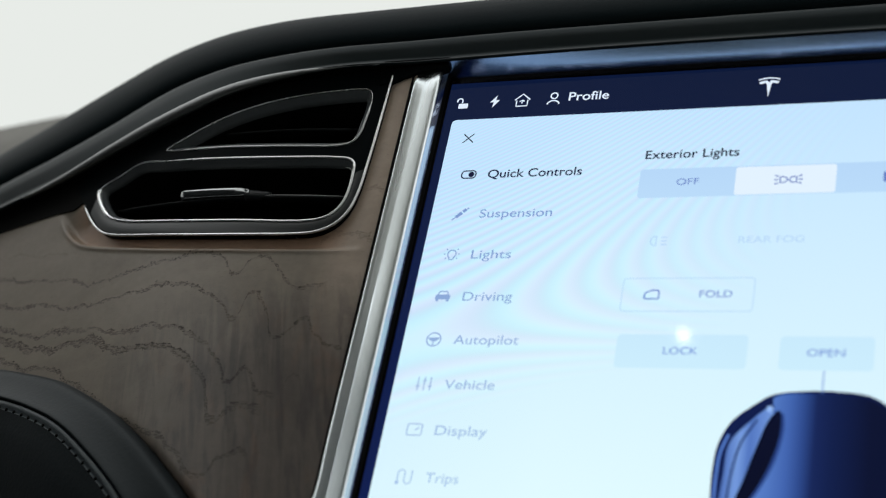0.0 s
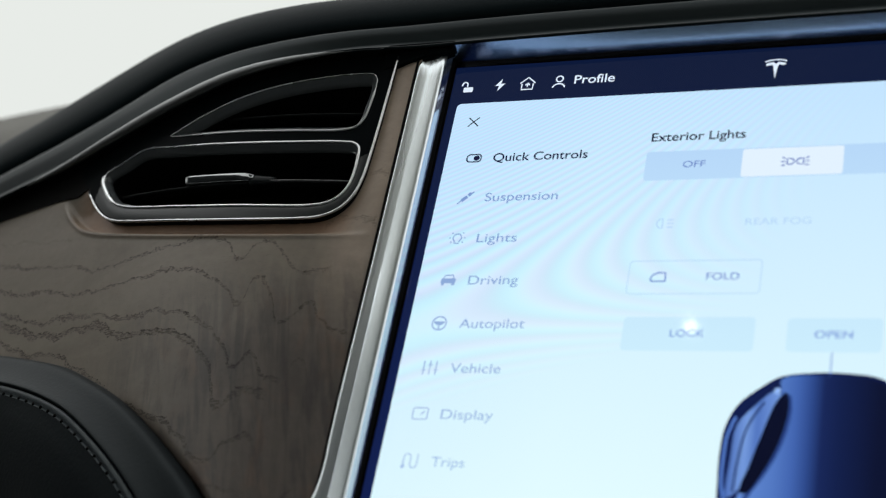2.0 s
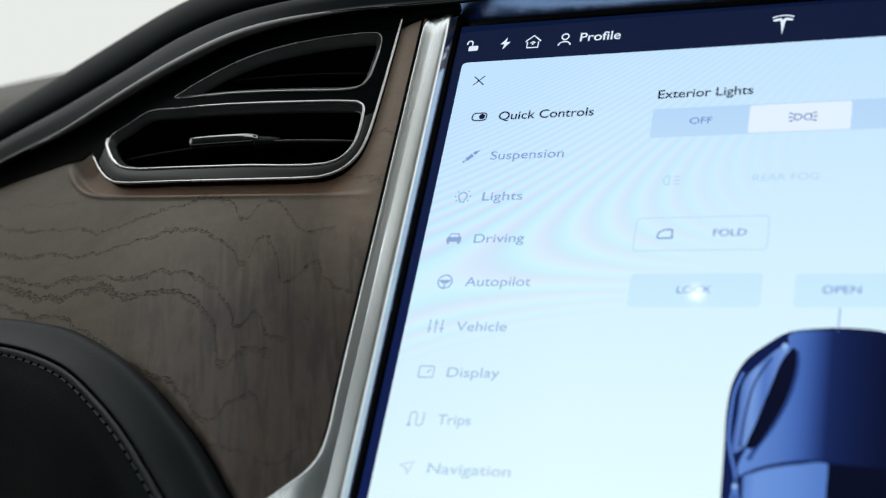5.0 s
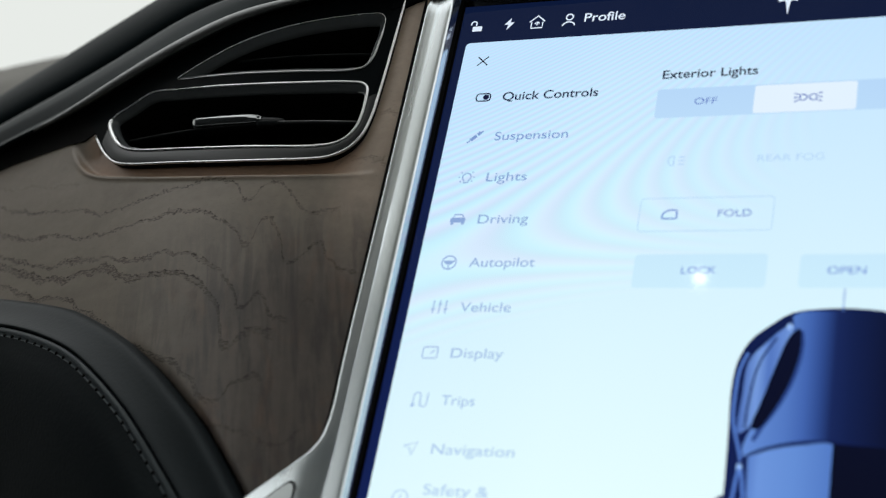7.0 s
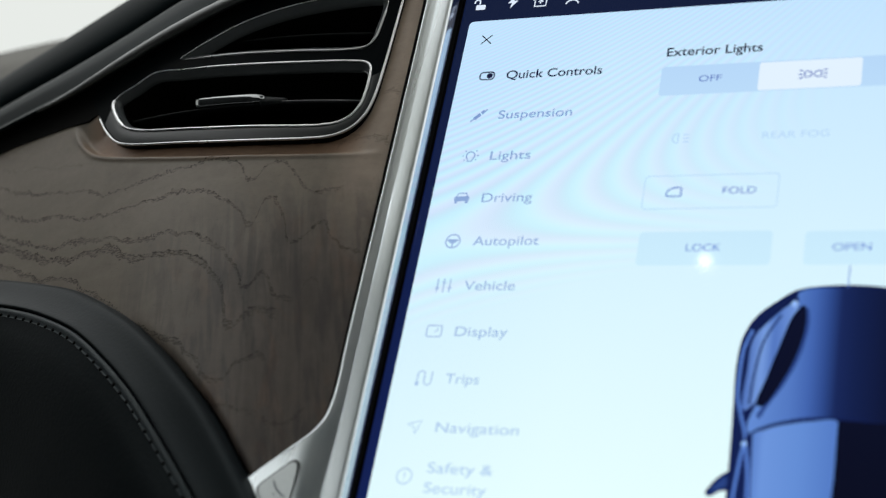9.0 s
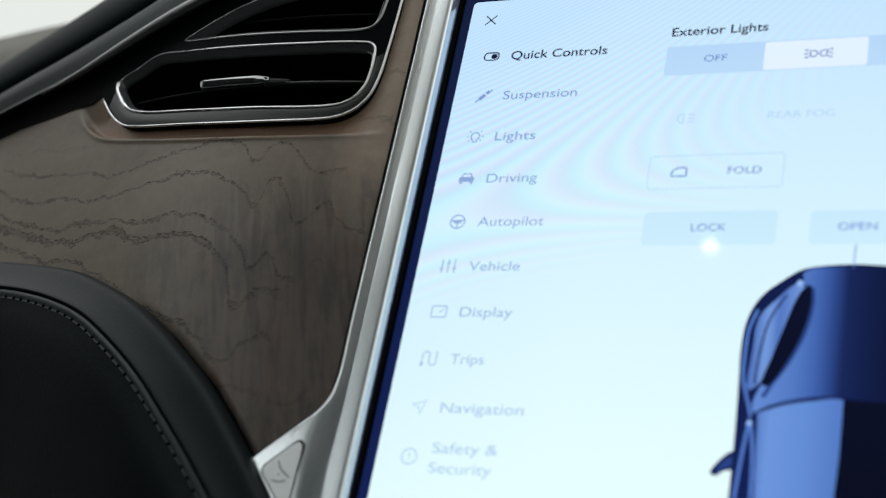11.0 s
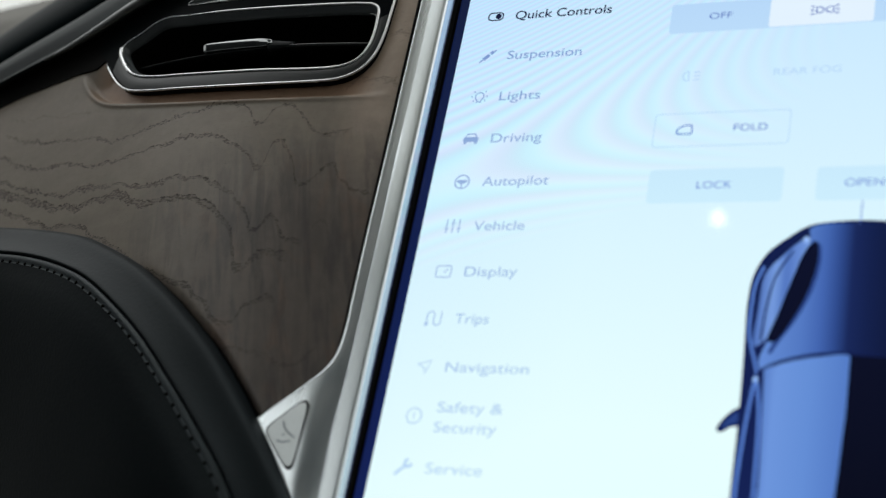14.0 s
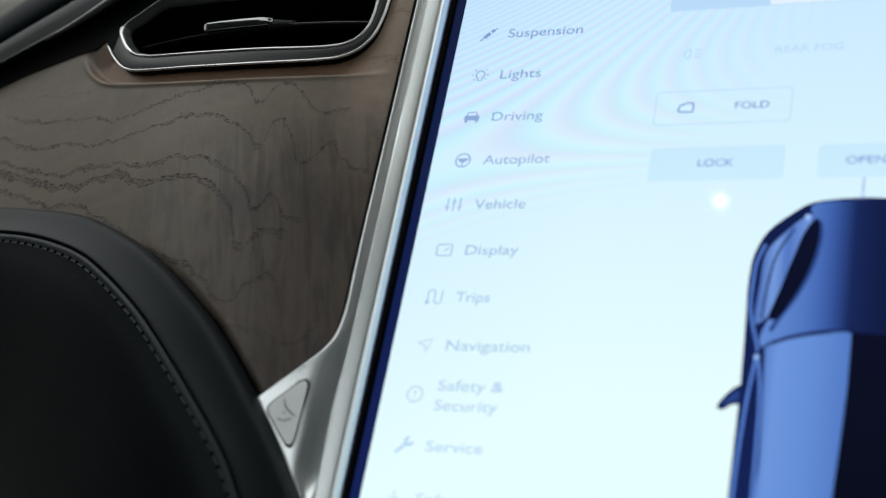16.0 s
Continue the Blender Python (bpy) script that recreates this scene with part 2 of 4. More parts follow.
def screen_light(name, low, high, z0=-0.21, z1=0.0, strength=1.0, side=0.0, fringes=0.0):
    """Part of a lit picture under glass: it glows, whiter towards the foot of the screen, and its face is smooth glass."""
    m, t, p = nodes_of(name)
    c = t.nodes.new("ShaderNodeTexCoord")
    s = t.nodes.new("ShaderNodeSeparateXYZ")
    t.links.new(c.outputs["Object"], s.inputs[0])
    f = math_node(t, "MULTIPLY_ADD", s.outputs["Z"], 1.0 / (z1 - z0), -z0 / (z1 - z0))
    if side:    # bluer towards the edge beside the metal strip
        f = math_node(t, "MULTIPLY_ADD", math_node(t, "MAXIMUM", math_node(t, "MULTIPLY_ADD", s.outputs["X"], -16.0, 0.9), 0.0), side, f)
    r = ramp(t, [(0.0, low), (1.0, high)])
    t.links.new(f, r.inputs["Fac"])
    glow = r.outputs["Color"]
    if fringes:    # faint camera moire over the panel's lattice, painted into the glow for one mid-path view: saddle-shaped, centred beside the metal strip
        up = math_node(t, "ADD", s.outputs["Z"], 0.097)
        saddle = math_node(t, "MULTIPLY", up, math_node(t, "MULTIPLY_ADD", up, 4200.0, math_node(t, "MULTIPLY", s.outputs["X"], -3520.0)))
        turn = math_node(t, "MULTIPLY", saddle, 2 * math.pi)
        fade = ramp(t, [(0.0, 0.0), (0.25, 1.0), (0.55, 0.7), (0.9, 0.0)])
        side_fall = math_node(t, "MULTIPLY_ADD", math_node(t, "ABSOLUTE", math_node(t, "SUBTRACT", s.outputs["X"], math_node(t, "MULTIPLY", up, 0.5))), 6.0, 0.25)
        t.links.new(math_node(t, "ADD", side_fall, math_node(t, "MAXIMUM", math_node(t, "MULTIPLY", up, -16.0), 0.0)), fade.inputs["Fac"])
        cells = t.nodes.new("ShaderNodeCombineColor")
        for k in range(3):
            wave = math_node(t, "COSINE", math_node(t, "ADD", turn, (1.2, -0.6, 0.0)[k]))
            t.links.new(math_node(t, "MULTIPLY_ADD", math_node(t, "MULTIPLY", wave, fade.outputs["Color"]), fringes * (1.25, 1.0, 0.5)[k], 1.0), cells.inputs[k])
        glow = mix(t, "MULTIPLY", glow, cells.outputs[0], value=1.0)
    t.links.new(glow, p.inputs["Emission Color"])
    p.inputs["Emission Strength"].default_value = strength
    p.inputs["Base Color"].default_value = (0.004, 0.004, 0.005, 1)
    p.inputs["Roughness"].default_value = 0.045
    p.inputs["Specular IOR Level"].default_value = 0.15
    return m


def screen_ramp(name, stops):
    """A lit picture surface whose colour runs across the screen: stops of (x in millimetres, colour)."""
    m = screen_light(name, stops[0][1], stops[-1][1])
    t = m.node_tree
    s = [n for n in t.nodes if n.type == "SEPXYZ"][0]
    x0, x1 = stops[0][0], stops[-1][0]
    r = ramp(t, [((x - x0) / (x1 - x0), c) for x, c in stops])
    t.links.new(math_node(t, "MULTIPLY_ADD", s.outputs["X"], 1000.0 / (x1 - x0), -x0 / (x1 - x0)), r.inputs["Fac"])
    t.links.new(r.outputs["Color"], t.nodes["Principled BSDF"].inputs["Emission Color"])
    return m


def lin(r, g, b):
    return tuple(((v / 255 + 0.055) / 1.055) ** 2.4 if v > 10 else v / 3295 for v in (r, g, b))


WOOD = wood_material()
LEATHER = surface("black_leather", (0.0044, 0.0066, 0.0080), 0.44, grain=700.0, depth=0.5, vary=0.12, spec=0.10, tint=(0.85, 1.0, 1.03))
# brighter, glossier copy of the leather: light along the seam put into it
PIPING = surface("black_leather_lit_piping", (0.0112, 0.0150, 0.0178), 0.45, grain=700.0, depth=0.6, vary=0.13, spec=0.34, tint=(0.85, 1.0, 1.03))
LEATHER_IN = surface("black_leather_panel", (0.0042, 0.0062, 0.0076), 0.45, grain=700.0, depth=0.6, vary=0.14, spec=0.14, tint=(0.85, 1.0, 1.03))
SOFT = surface("soft_black_plastic", (0.042, 0.046, 0.048), 0.7, grain=900.0, depth=0.4, vary=0.12, spec=0.2)
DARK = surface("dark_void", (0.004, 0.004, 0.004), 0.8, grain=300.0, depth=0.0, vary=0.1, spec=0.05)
SATIN_BLACK = surface("satin_black_plastic", (0.008, 0.010, 0.011), 0.32, grain=1200.0, depth=0.1, vary=0.1, spec=0.2)
# vent plastic twice: nearly without gloss for the hood's shade, satin where lit
VENT_BLACK = surface("shaded_vent_plastic", (0.0030, 0.0042, 0.0048), 0.32, grain=1200.0, depth=0.05, vary=0.1, spec=0.008)
BAND = surface("lit_vent_plastic", (0.007, 0.0095, 0.0102), 0.34, grain=1200.0, depth=0.05, vary=0.1, spec=0.30)
LOUVRE = surface("matt_black_plastic", (0.005, 0.006, 0.0065), 0.5, grain=1200.0, depth=0.05, vary=0.1, spec=0.1)
BEVEL = surface("dark_grey_satin_plastic", (0.056, 0.063, 0.066), 0.34, grain=1200.0, depth=0.1, vary=0.1, spec=0.5)
# metal for the highlights added along the hood's lip and one louvre
LIP = surface("edge_highlight_metal", (0.22, 0.225, 0.225), 0.46, 1.0, grain=1200.0, depth=0.02, vary=0.05)
HOOD = surface("black_soft_touch_skin", (0.0046, 0.0078, 0.0090), 0.46, grain=900.0, depth=0.4, vary=0.12, spec=0.015, tint=(0.86, 1.0, 1.03))
HOOD_LIP = surface("black_satin_skin", (0.0024, 0.0044, 0.0052), 0.33, grain=900.0, depth=0.15, vary=0.1, spec=0.13, tint=(0.80, 1.0, 1.03))
# bluish metal colour puts part of the screen's reflection into the lip
GLOSS_LIP = surface("blue_tinted_lip", (0.30, 0.36, 0.48), 0.19, 1.0, grain=600.0, depth=0.01, vary=0.05)
CHROME = surface("chrome", (0.70, 0.71, 0.71), 0.28, 1.0, grain=300.0, depth=0.02, vary=0.05)
TAB = surface("polished_dark_chrome", (0.34, 0.35, 0.355), 0.08, 1.0, grain=300.0, depth=0.01, vary=0.05)
# darker copy of the chrome for lines that lie in shade
DIM_CHROME = surface("shaded_chrome", (0.40, 0.41, 0.41), 0.28, 1.0, grain=300.0, depth=0.02, vary=0.05)
ALU = surface("satin_aluminium", (0.635, 0.685, 0.70), 0.27, 1.0, grain=1400.0, depth=0.06, vary=0.05, stretch=(1, 1, 0.05))
# copy of the strip's metal, tinted darker and bluer for what the flank reflects
ALU_EDGE = surface("aluminium_tinted_flank", (0.52, 0.56, 0.62), 0.17, 1.0, grain=1400.0, depth=0.02, vary=0.05)
ALU_BUTTON = surface("matt_silver_plastic", (0.43, 0.46, 0.46), 0.38, 1.0, grain=1400.0, depth=0.06, vary=0.05)
DASHTOP = surface("grey_brown_suede", (0.094, 0.090, 0.079), 0.9, grain=500.0, depth=0.3, vary=0.2)
# tones of the unseen ceiling, chosen for what the metal strip reflects
ROOF = surface("dark_unseen_roof", (0.15, 0.158, 0.165), 0.9, grain=400.0, depth=0.2)
LINER = surface("cream_reflecting_headliner", (0.65, 0.62, 0.555), 0.95, grain=400.0, depth=0.3)
CARPET = surface("dark_carpet", (0.03, 0.03, 0.03), 0.95, grain=300.0, depth=0.3)
GLASS_BLACK = surface("black_screen_glass", (0.004, 0.004, 0.005), 0.09, grain=200.0, depth=0.0, vary=0.05)
MARK = surface("grey_print", (0.16, 0.18, 0.20), 0.5, grain=900.0, depth=0.0)

NAVY = screen_light("screen_navy", lin(18, 32, 84), lin(11, 24, 56))
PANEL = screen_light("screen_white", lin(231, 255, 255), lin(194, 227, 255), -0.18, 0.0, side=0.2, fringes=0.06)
BUTTON = screen_light("screen_button", lin(206, 239, 254), lin(183, 216, 249), -0.11, -0.03)
LIT = screen_light("screen_button_on", lin(232, 247, 255), lin(226, 241, 255))
INK = screen_light("screen_ink", lin(34, 42, 92), lin(5, 7, 24), -0.06, -0.015)
PALE_INK = screen_light("screen_pale_ink", lin(186, 218, 248), lin(118, 146, 203), -0.215, -0.03)
MID_INK = screen_light("screen_blue_ink", lin(106, 144, 218), lin(104, 128, 194), -0.11, -0.03)
FAINT = screen_light("screen_faint_ink", lin(190, 222, 250), lin(180, 210, 247), -0.08, -0.04)
WHITE_INK = screen_light("screen_white_ink", lin(225, 238, 255), lin(225, 238, 255))
CAR_DARK = screen_light("screen_car_shadow", lin(4, 7, 24), lin(8, 14, 42), -0.21, -0.11)
CAR_EDGE = screen_light("screen_car_edge", lin(18, 32, 84), lin(14, 27, 72), -0.21, -0.11)
CAR_SOFT = screen_light("screen_car_half_shadow", lin(40, 66, 130), lin(40, 66, 130), -0.21, -0.11)
CAR_MID = screen_light("screen_car_paint", lin(84, 124, 205), lin(84, 122, 200), -0.21, -0.11)
CAR_BONNET = screen_ramp("screen_car_bonnet", [(116, lin(98, 138, 210)), (126, lin(82, 120, 194)), (131, lin(66, 101, 176)), (135.5, lin(44, 72, 138)), (139, lin(22, 38, 88)), (144, lin(16, 30, 74)), (155, lin(9, 17, 48))])
CAR_LIGHT = screen_ramp("screen_car_glass", [(114, lin(70, 106, 182)), (120, lin(108, 149, 220)), (130, lin(99, 141, 213)), (139, lin(85, 125, 199))])
CAR_LAMP = screen_ramp("screen_car_lamp", [(112, lin(70, 104, 178)), (117, lin(116, 154, 220)), (120, lin(82, 118, 192)), (126, lin(114, 152, 220))])
CAR_GLINT = screen_light("screen_car_glint", lin(150, 190, 245), lin(140, 175, 235))


# ---- shapes ----
def depth(x):
    """How far the wooden panel's face lies behind the screen's (millimetres): it falls away to the side."""
    u = max(0.0, -40.0 - x)
    return -6.0 + (0.00155 * u * u if u < 100 else 15.5 + 0.31 * (u - 100))


def thing(name, label, category, group="", kind="", at=None):
    ob = new(name)
    ob.empty_display_size = 0.02
    ob.matrix_basis = DASH if at is None else at
    return tagged(ob, label, category, group, kind)


def part(name, bm, material, parent, label="", smooth=True):
    me = bpy.data.meshes.new(name)
    if isinstance(bm, bmesh.types.BMesh):
        bm.to_mesh(me)
        bm.free()
    else:
        me = bm
        me.name = name
    me.materials.clear()
    me.materials.append(material)
    if smooth:
        me.polygons.foreach_set("use_smooth", [True] * len(me.polygons))
    ob = new(name, me)
    if parent is not None:
        ob.parent = parent
    if label:
        ob["label"] = label
    return ob


def spline(points, n=12, closed=False):
    """A smooth run through points (any number of coordinates)."""
    p = [np.array(q, float) for q in points]
    out, m = [], len(p)
    for i in range(m if closed else m - 1):
        if closed:
            a, b, c, d = p[i - 1], p[i], p[(i + 1) % m], p[(i + 2) % m]
        else:
            a, b, c, d = p[max(i - 1, 0)], p[i], p[i + 1], p[min(i + 2, m - 1)]
        t0, t1, t2, t3 = 0.0, *np.cumsum([max(np.linalg.norm(v - u), 1e-6) ** 0.5 for u, v in ((a, b), (b, c), (c, d))])
        for k in range(n):
            t = t1 + (t2 - t1) * k / n
            def lerp(u, v, s, e):
                return u if e - s < 1e-9 else (e - t) / (e - s) * u + (t - s) / (e - s) * v
            a1, a2, a3 = lerp(a, b, t0, t1) if np.any(a != b) else b, lerp(b, c, t1, t2), lerp(c, d, t2, t3) if np.any(c != d) else c
            b1, b2 = lerp(a1, a2, t0, t2), lerp(a2, a3, t1, t3)
            out.append(lerp(b1, b2, t1, t2))
    if not closed:
        out.append(p[-1])
    return out


def even(points, n):
    """n points at equal steps along a run."""
    p = np.array(points)
    s = np.concatenate([[0], np.cumsum(np.linalg.norm(np.diff(p, axis=0), axis=1))])
    u = np.linspace(0, s[-1], n)
    return [np.array([np.interp(v, s, p[:, k]) for k in range(p.shape[1])]) for v in u]


def rounded(corners, n=7):
    """A closed outline of corners (x, z, radius) with rounded corners."""
    out, m = [], len(corners)
    for i in range(m):
        a, b, c = (np.array(corners[j][:2], float) for j in (i - 1, i, (i + 1) % m))
        r = corners[i][2]
        u, v = (a - b) / np.linalg.norm(a - b), (c - b) / np.linalg.norm(c - b)
        half = math.acos(max(-1, min(1, float(u @ v)))) / 2
        if r <= 0 or half > 1.55:
            out.append(b)
            continue
        reach = min(r / math.tan(half), 0.48 * np.linalg.norm(a - b), 0.48 * np.linalg.norm(c - b))
        p0, p1 = b + u * reach, b + v * reach
        for k in range(n + 1):
            s = k / n
            out.append((1 - s) ** 2 * p0 + 2 * s * (1 - s) * b + s * s * p1)
    return out


def loft(rows, closed=False, caps=False):
    """A skin over rows of points (x, y, z in millimetres), all with the same number of points; caps may be "back", for the last row alone."""
    bm = bmesh.new()
    vs = [[bm.verts.new(Vector(p) * MM) for p in r] for r in rows]
    for a, b in zip(vs, vs[1:]):
        k = len(a)
        for i in range(k if closed else k - 1):
            j = (i + 1) % k
            bm.faces.new((a[i], a[j], b[j], b[i]))
    if caps:
        bm.faces.new(vs[-1])
        if caps != "back":
            bm.faces.new(vs[0][::-1])
    bmesh.ops.recalc_face_normals(bm, faces=bm.faces)
    return bm


def tube(points, radius, flat=1.0, closed=False, sides=8, taper=None):
    """A round bead along points (x, y, z); flat squeezes it along y, taper(point) thins it."""
    thick = radius
    p = [Vector(q) for q in points]
    rows = []
    for i, q in enumerate(p):
        a, b = (p[i - 1], p[(i + 1) % len(p)]) if closed else (p[max(i - 1, 0)], p[min(i + 1, len(p) - 1)])
        d = (b - a).normalized()
        s = d.cross(Vector((0, 1, 0))).normalized()
        n = s.cross(d)
        radius = thick * (taper(q) if taper else 1.0)
        rows.append([q + s * radius * math.cos(u) + n * radius * flat * math.sin(u) for u in (2 * math.pi * k / sides for k in range(sides))])
    if closed:
        rows.append(rows[0])
        bm = loft(rows, True)
        bmesh.ops.remove_doubles(bm, verts=bm.verts, dist=1e-7)
        return bm
    return loft(rows, True, True)


def plate(outlines, front, back, follow=True, bevel=0.0, slices=()):
    """A plate cut to outlines (x, z), the later ones holes in the first, between two depths; follow bends it with the wooden panel."""
    cu = bpy.data.curves.new("outline", "CURVE")
    cu.dimensions, cu.fill_mode = "2D", "BOTH"
    cu.extrude = max((back - front) / 2 - bevel, 0.0) * MM
    cu.bevel_depth, cu.bevel_resolution = bevel * MM, 2
    for o in outlines:
        s = cu.splines.new("POLY")
        s.points.add(len(o) - 1)
        for q, (x, z) in zip(s.points, o):
            q.co = (x * MM, z * MM, 0, 1)
        s.use_cyclic_u = True
    tmp = new("outline", cu)
    me = bpy.data.meshes.new_from_object(tmp.evaluated_get(bpy.context.evaluated_depsgraph_get()))
    bpy.data.objects.remove(tmp)
    bpy.data.curves.remove(cu)
    bm = bmesh.new()
    bm.from_mesh(me)
    bpy.data.meshes.remove(me)
    for cut in slices:
        bmesh.ops.bisect_plane(bm, geom=bm.verts[:] + bm.edges[:] + bm.faces[:], plane_co=(cut * MM, 0, 0), plane_no=(1, 0, 0))
    mid = (front + back) / 2 * MM
    for v in bm.verts:
        x, z, y = v.co
        v.co = (x, mid - y + (depth(x / MM) * MM if follow else 0), z)
    bmesh.ops.recalc_face_normals(bm, faces=bm.faces)
    return bm


def sheet(outline, y):
    """A flat figure of the screen's picture (x, z) at depth y."""
    bm = bmesh.new()
    bm.faces.new([bm.verts.new((x * MM, y * MM, z * MM)) for x, z in outline])
    bmesh.ops.recalc_face_normals(bm, faces=bm.faces)
    for f in bm.faces:
        if f.normal.y > 0:
            f.normal_flip()
    return bm


def strokes(runs, width, y):
    """Line drawings: each run of (x, z) as a band of that width."""
    bm = bmesh.new()
    for run in runs:
        p = [Vector((q[0], q[1])) for q in run]
        shut = (p[0] - p[-1]).length < 1e-6
        row = []
        for i, q in enumerate(p):
            a, b = p[max(i - 1, 0)], p[min(i + 1, len(p) - 1)]
            if shut and i in (0, len(p) - 1):
                a, b = p[-2], p[1]
            d = (b - a).normalized()
            n = Vector((-d.y, d.x)) * width / 2
            row.append([bm.verts.new(((q + s * n).x * MM, y * MM, (q + s * n).y * MM)) for s in (-1, 1)])
        for u, v in zip(row, row[1:]):
            bm.faces.new((u[0], v[0], v[1], u[1]))
    for f in bm.faces:
        f.normal_update()
        if f.normal.y > 0:
            f.normal_flip()
    return bm


def arc(cx, cz, r, a0=0, a1=360, n=20, rz=None):
    return [(cx + r * math.cos(radians(a0 + (a1 - a0) * k / n)), cz + (rz or r) * math.sin(radians(a0 + (a1 - a0) * k / n))) for k in range(n + 1)]


def box(x0, x1, z0, z1, r=0.8):
    return rounded([(x0, z0, r), (x1, z0, r), (x1, z1, r), (x0, z1, r)], 4)


def shut(run):
    return [tuple(q) for q in run] + [tuple(run[0])]


def lettering(name, words, x, z, width, height, y, material, parent, centre=False):
    """Words of the built-in font, their capitals that high, drawn out to that width."""
    cu = bpy.data.curves.new("words", "FONT")
    cu.body = words
    cu.offset = 0.010 if material in (INK, WHITE_INK) else 0.001
    tmp = new("words", cu)
    me = bpy.data.meshes.new_from_object(tmp.evaluated_get(bpy.context.evaluated_depsgraph_get()))
    bpy.data.objects.remove(tmp)
    bpy.data.curves.remove(cu)
    bm = bmesh.new()
    bm.from_mesh(me)
    bpy.data.meshes.remove(me)
    lo, hi = min(v.co.x for v in bm.verts), max(v.co.x for v in bm.verts)
    sx, sz = width / (hi - lo), height / 0.69
    for v in bm.verts:
        v.co = ((x + (v.co.x - lo) * sx - (width / 2 if centre else 0)) * MM, y * MM, (z + v.co.y * sz) * MM)
    for f in bm.faces:
        f.normal_update()
        if f.normal.y > 0:
            f.normal_flip()
    return part(name, bm, material, parent, smooth=False)


def plain_box(x0, x1, y0, y1, z0, z1):
    bm = bmesh.new()
    bmesh.ops.create_cube(bm, size=1.0)
    for v in bm.verts:
        v.co = ((x0, x1)[v.co.x > 0], (y0, y1)[v.co.y > 0], (z0, z1)[v.co.z > 0])
    bmesh.ops.bevel(bm, geom=bm.edges[:], offset=0.004, segments=2, affect="EDGES")
    return bm


# ---- the car's cabin, plain and out of view: headliner, floor, sides and back, with open window bands and ceiling tones set to shape the light ----
def cabin(name, bm, material, label, category):
    return tagged(part(name, bm, material, None), label, category, kind="structure")


cabin("ceiling_front", plain_box(-0.66, 0.90, -0.48, -0.17, 1.545, 1.575), LINER, "unseen light cream headliner, added for the metal strip to reflect", "ceiling")
cabin("ceiling", plain_box(-0.66, 0.90, -2.20, -0.485, 1.545, 1.575), ROOF, "unseen dark roof of the cabin, toned to dim reflections", "ceiling")
cabin("floor", plain_box(-0.66, 0.90, -2.20, 0.60, 0.28, 0.31), CARPET, "dark carpeted floor of the car's cabin", "floor")
cabin("wall_west", plain_box(-0.69, -0.66, -0.55, 0.05, 0.31, 1.25), SOFT, "unseen plain black door side, its height set to shape the light", "wall")
cabin("wall_west_rear", plain_box(-0.69, -0.66, -2.20, -0.55, 0.31, 1.20), SOFT, "unseen plain black rear side, its height set to shape the light", "wall")
cabin("wall_east", plain_box(0.90, 0.93, -2.20, 0.05, 0.31, 1.06), SOFT, "unseen plain black door side, its height set to shape the light", "wall")
cabin("wall_south", plain_box(-0.66, 0.90, -2.23, -2.20, 0.31, 1.18), CARPET, "unseen dark back of the cabin, left open above to let light in", "wall")


# ---- plain body of the dashboard, behind its panels ----
rows = []
for x in (-420, -300, -200, -140, -90, -40, -22, -18, 60, 240, 245, 420):
    y = 52 + depth(x) if x < -20 else (8 if x < 242 else 30)
    rows.append([(x, y, 10), (x, y, -330), (x, y + 20, -392), (x, 190, -392), (x, 190, 60), (x, 60 + y, 34)])
bulkhead = part("wall_north", loft(rows, True, True), DARK, None, smooth=False)
bulkhead.matrix_basis = DASH
tagged(bulkhead, "plain black bulkhead behind the dashboard panels", "wall", kind="structure")

# ---- dashboard top, behind the hood ----
G0 = spline([(-420, -20), (-330, 15), (-266, 36), (-230, 45), (-195, 54.5), (-162, 62.5), (-130, 64.9), (-98, 64.6), (-60, 63.3), (-22, 64), (60, 66), (260, 68), (420, 66)])
G1 = spline([(-400, -40), (-310, -10), (-238, 10.5), (-204, 19), (-171, 27.8), (-140, 35), (-110, 39.1), (-82, 40), (-31.6, 39.6), (14, 41), (60, 41.5), (260, 42), (420, 40)])
G2 = spline([(-400, -46), (-310, -18), (-233, 0.2), (-198, 7.6), (-166, 15.8), (-136, 24.4), (-107, 28.5), (-79, 29.5), (-29.6, 30.3), (16, 31.4), (54, 31.7), (260, 32.3), (420, 31)])
G3 = spline([(-390, -60), (-300, -34), (-218, -19.5), (-184, -13.8), (-154, -5.2), (-124, 3.1), (-97.6, 10.2), (-72, 13.5), (-24, 15.3), (20, 16.4), (83, 17), (260, 16.5), (420, 15)])
STEPS = 150
G0, G1, G2, G3 = (even(g, STEPS) for g in (G0, G1, G2, G3))
G0 = [np.array((g[0] + 11 * (217 - g[0]) / 453, g[1] - 11 * (324 + g[1]) / 453)) for g in G0]
dash = thing("suede_dashboard", "grey-brown suede-covered dashboard top under the windscreen", "dashboard")
rows = []
for i, g in enumerate(G0):
    x = g[0]
    crest = 134 - 0.00035 * max(0, -225 - 1.27 * x * 0.98) ** 2 - 0.08 * max(0, -300 - 1.27 * x)
    y0 = depth(x) + 10
    rows.append([(x, y0, g[1] - 1.5), (x * 1.02, y0 + 12, g[1] - 3), (x * 1.1, 80, crest - 82), (x * 1.2, 125, crest - 38), (x * 1.25, 150, crest - 9), (x * 1.27, 162, crest),
                 (x * 1.3, 185, crest - 3), (x * 1.4, 300, crest + 20), (x * 1.5, 420, crest + 50)])
part("top_pad", loft(rows), DASHTOP, dash)

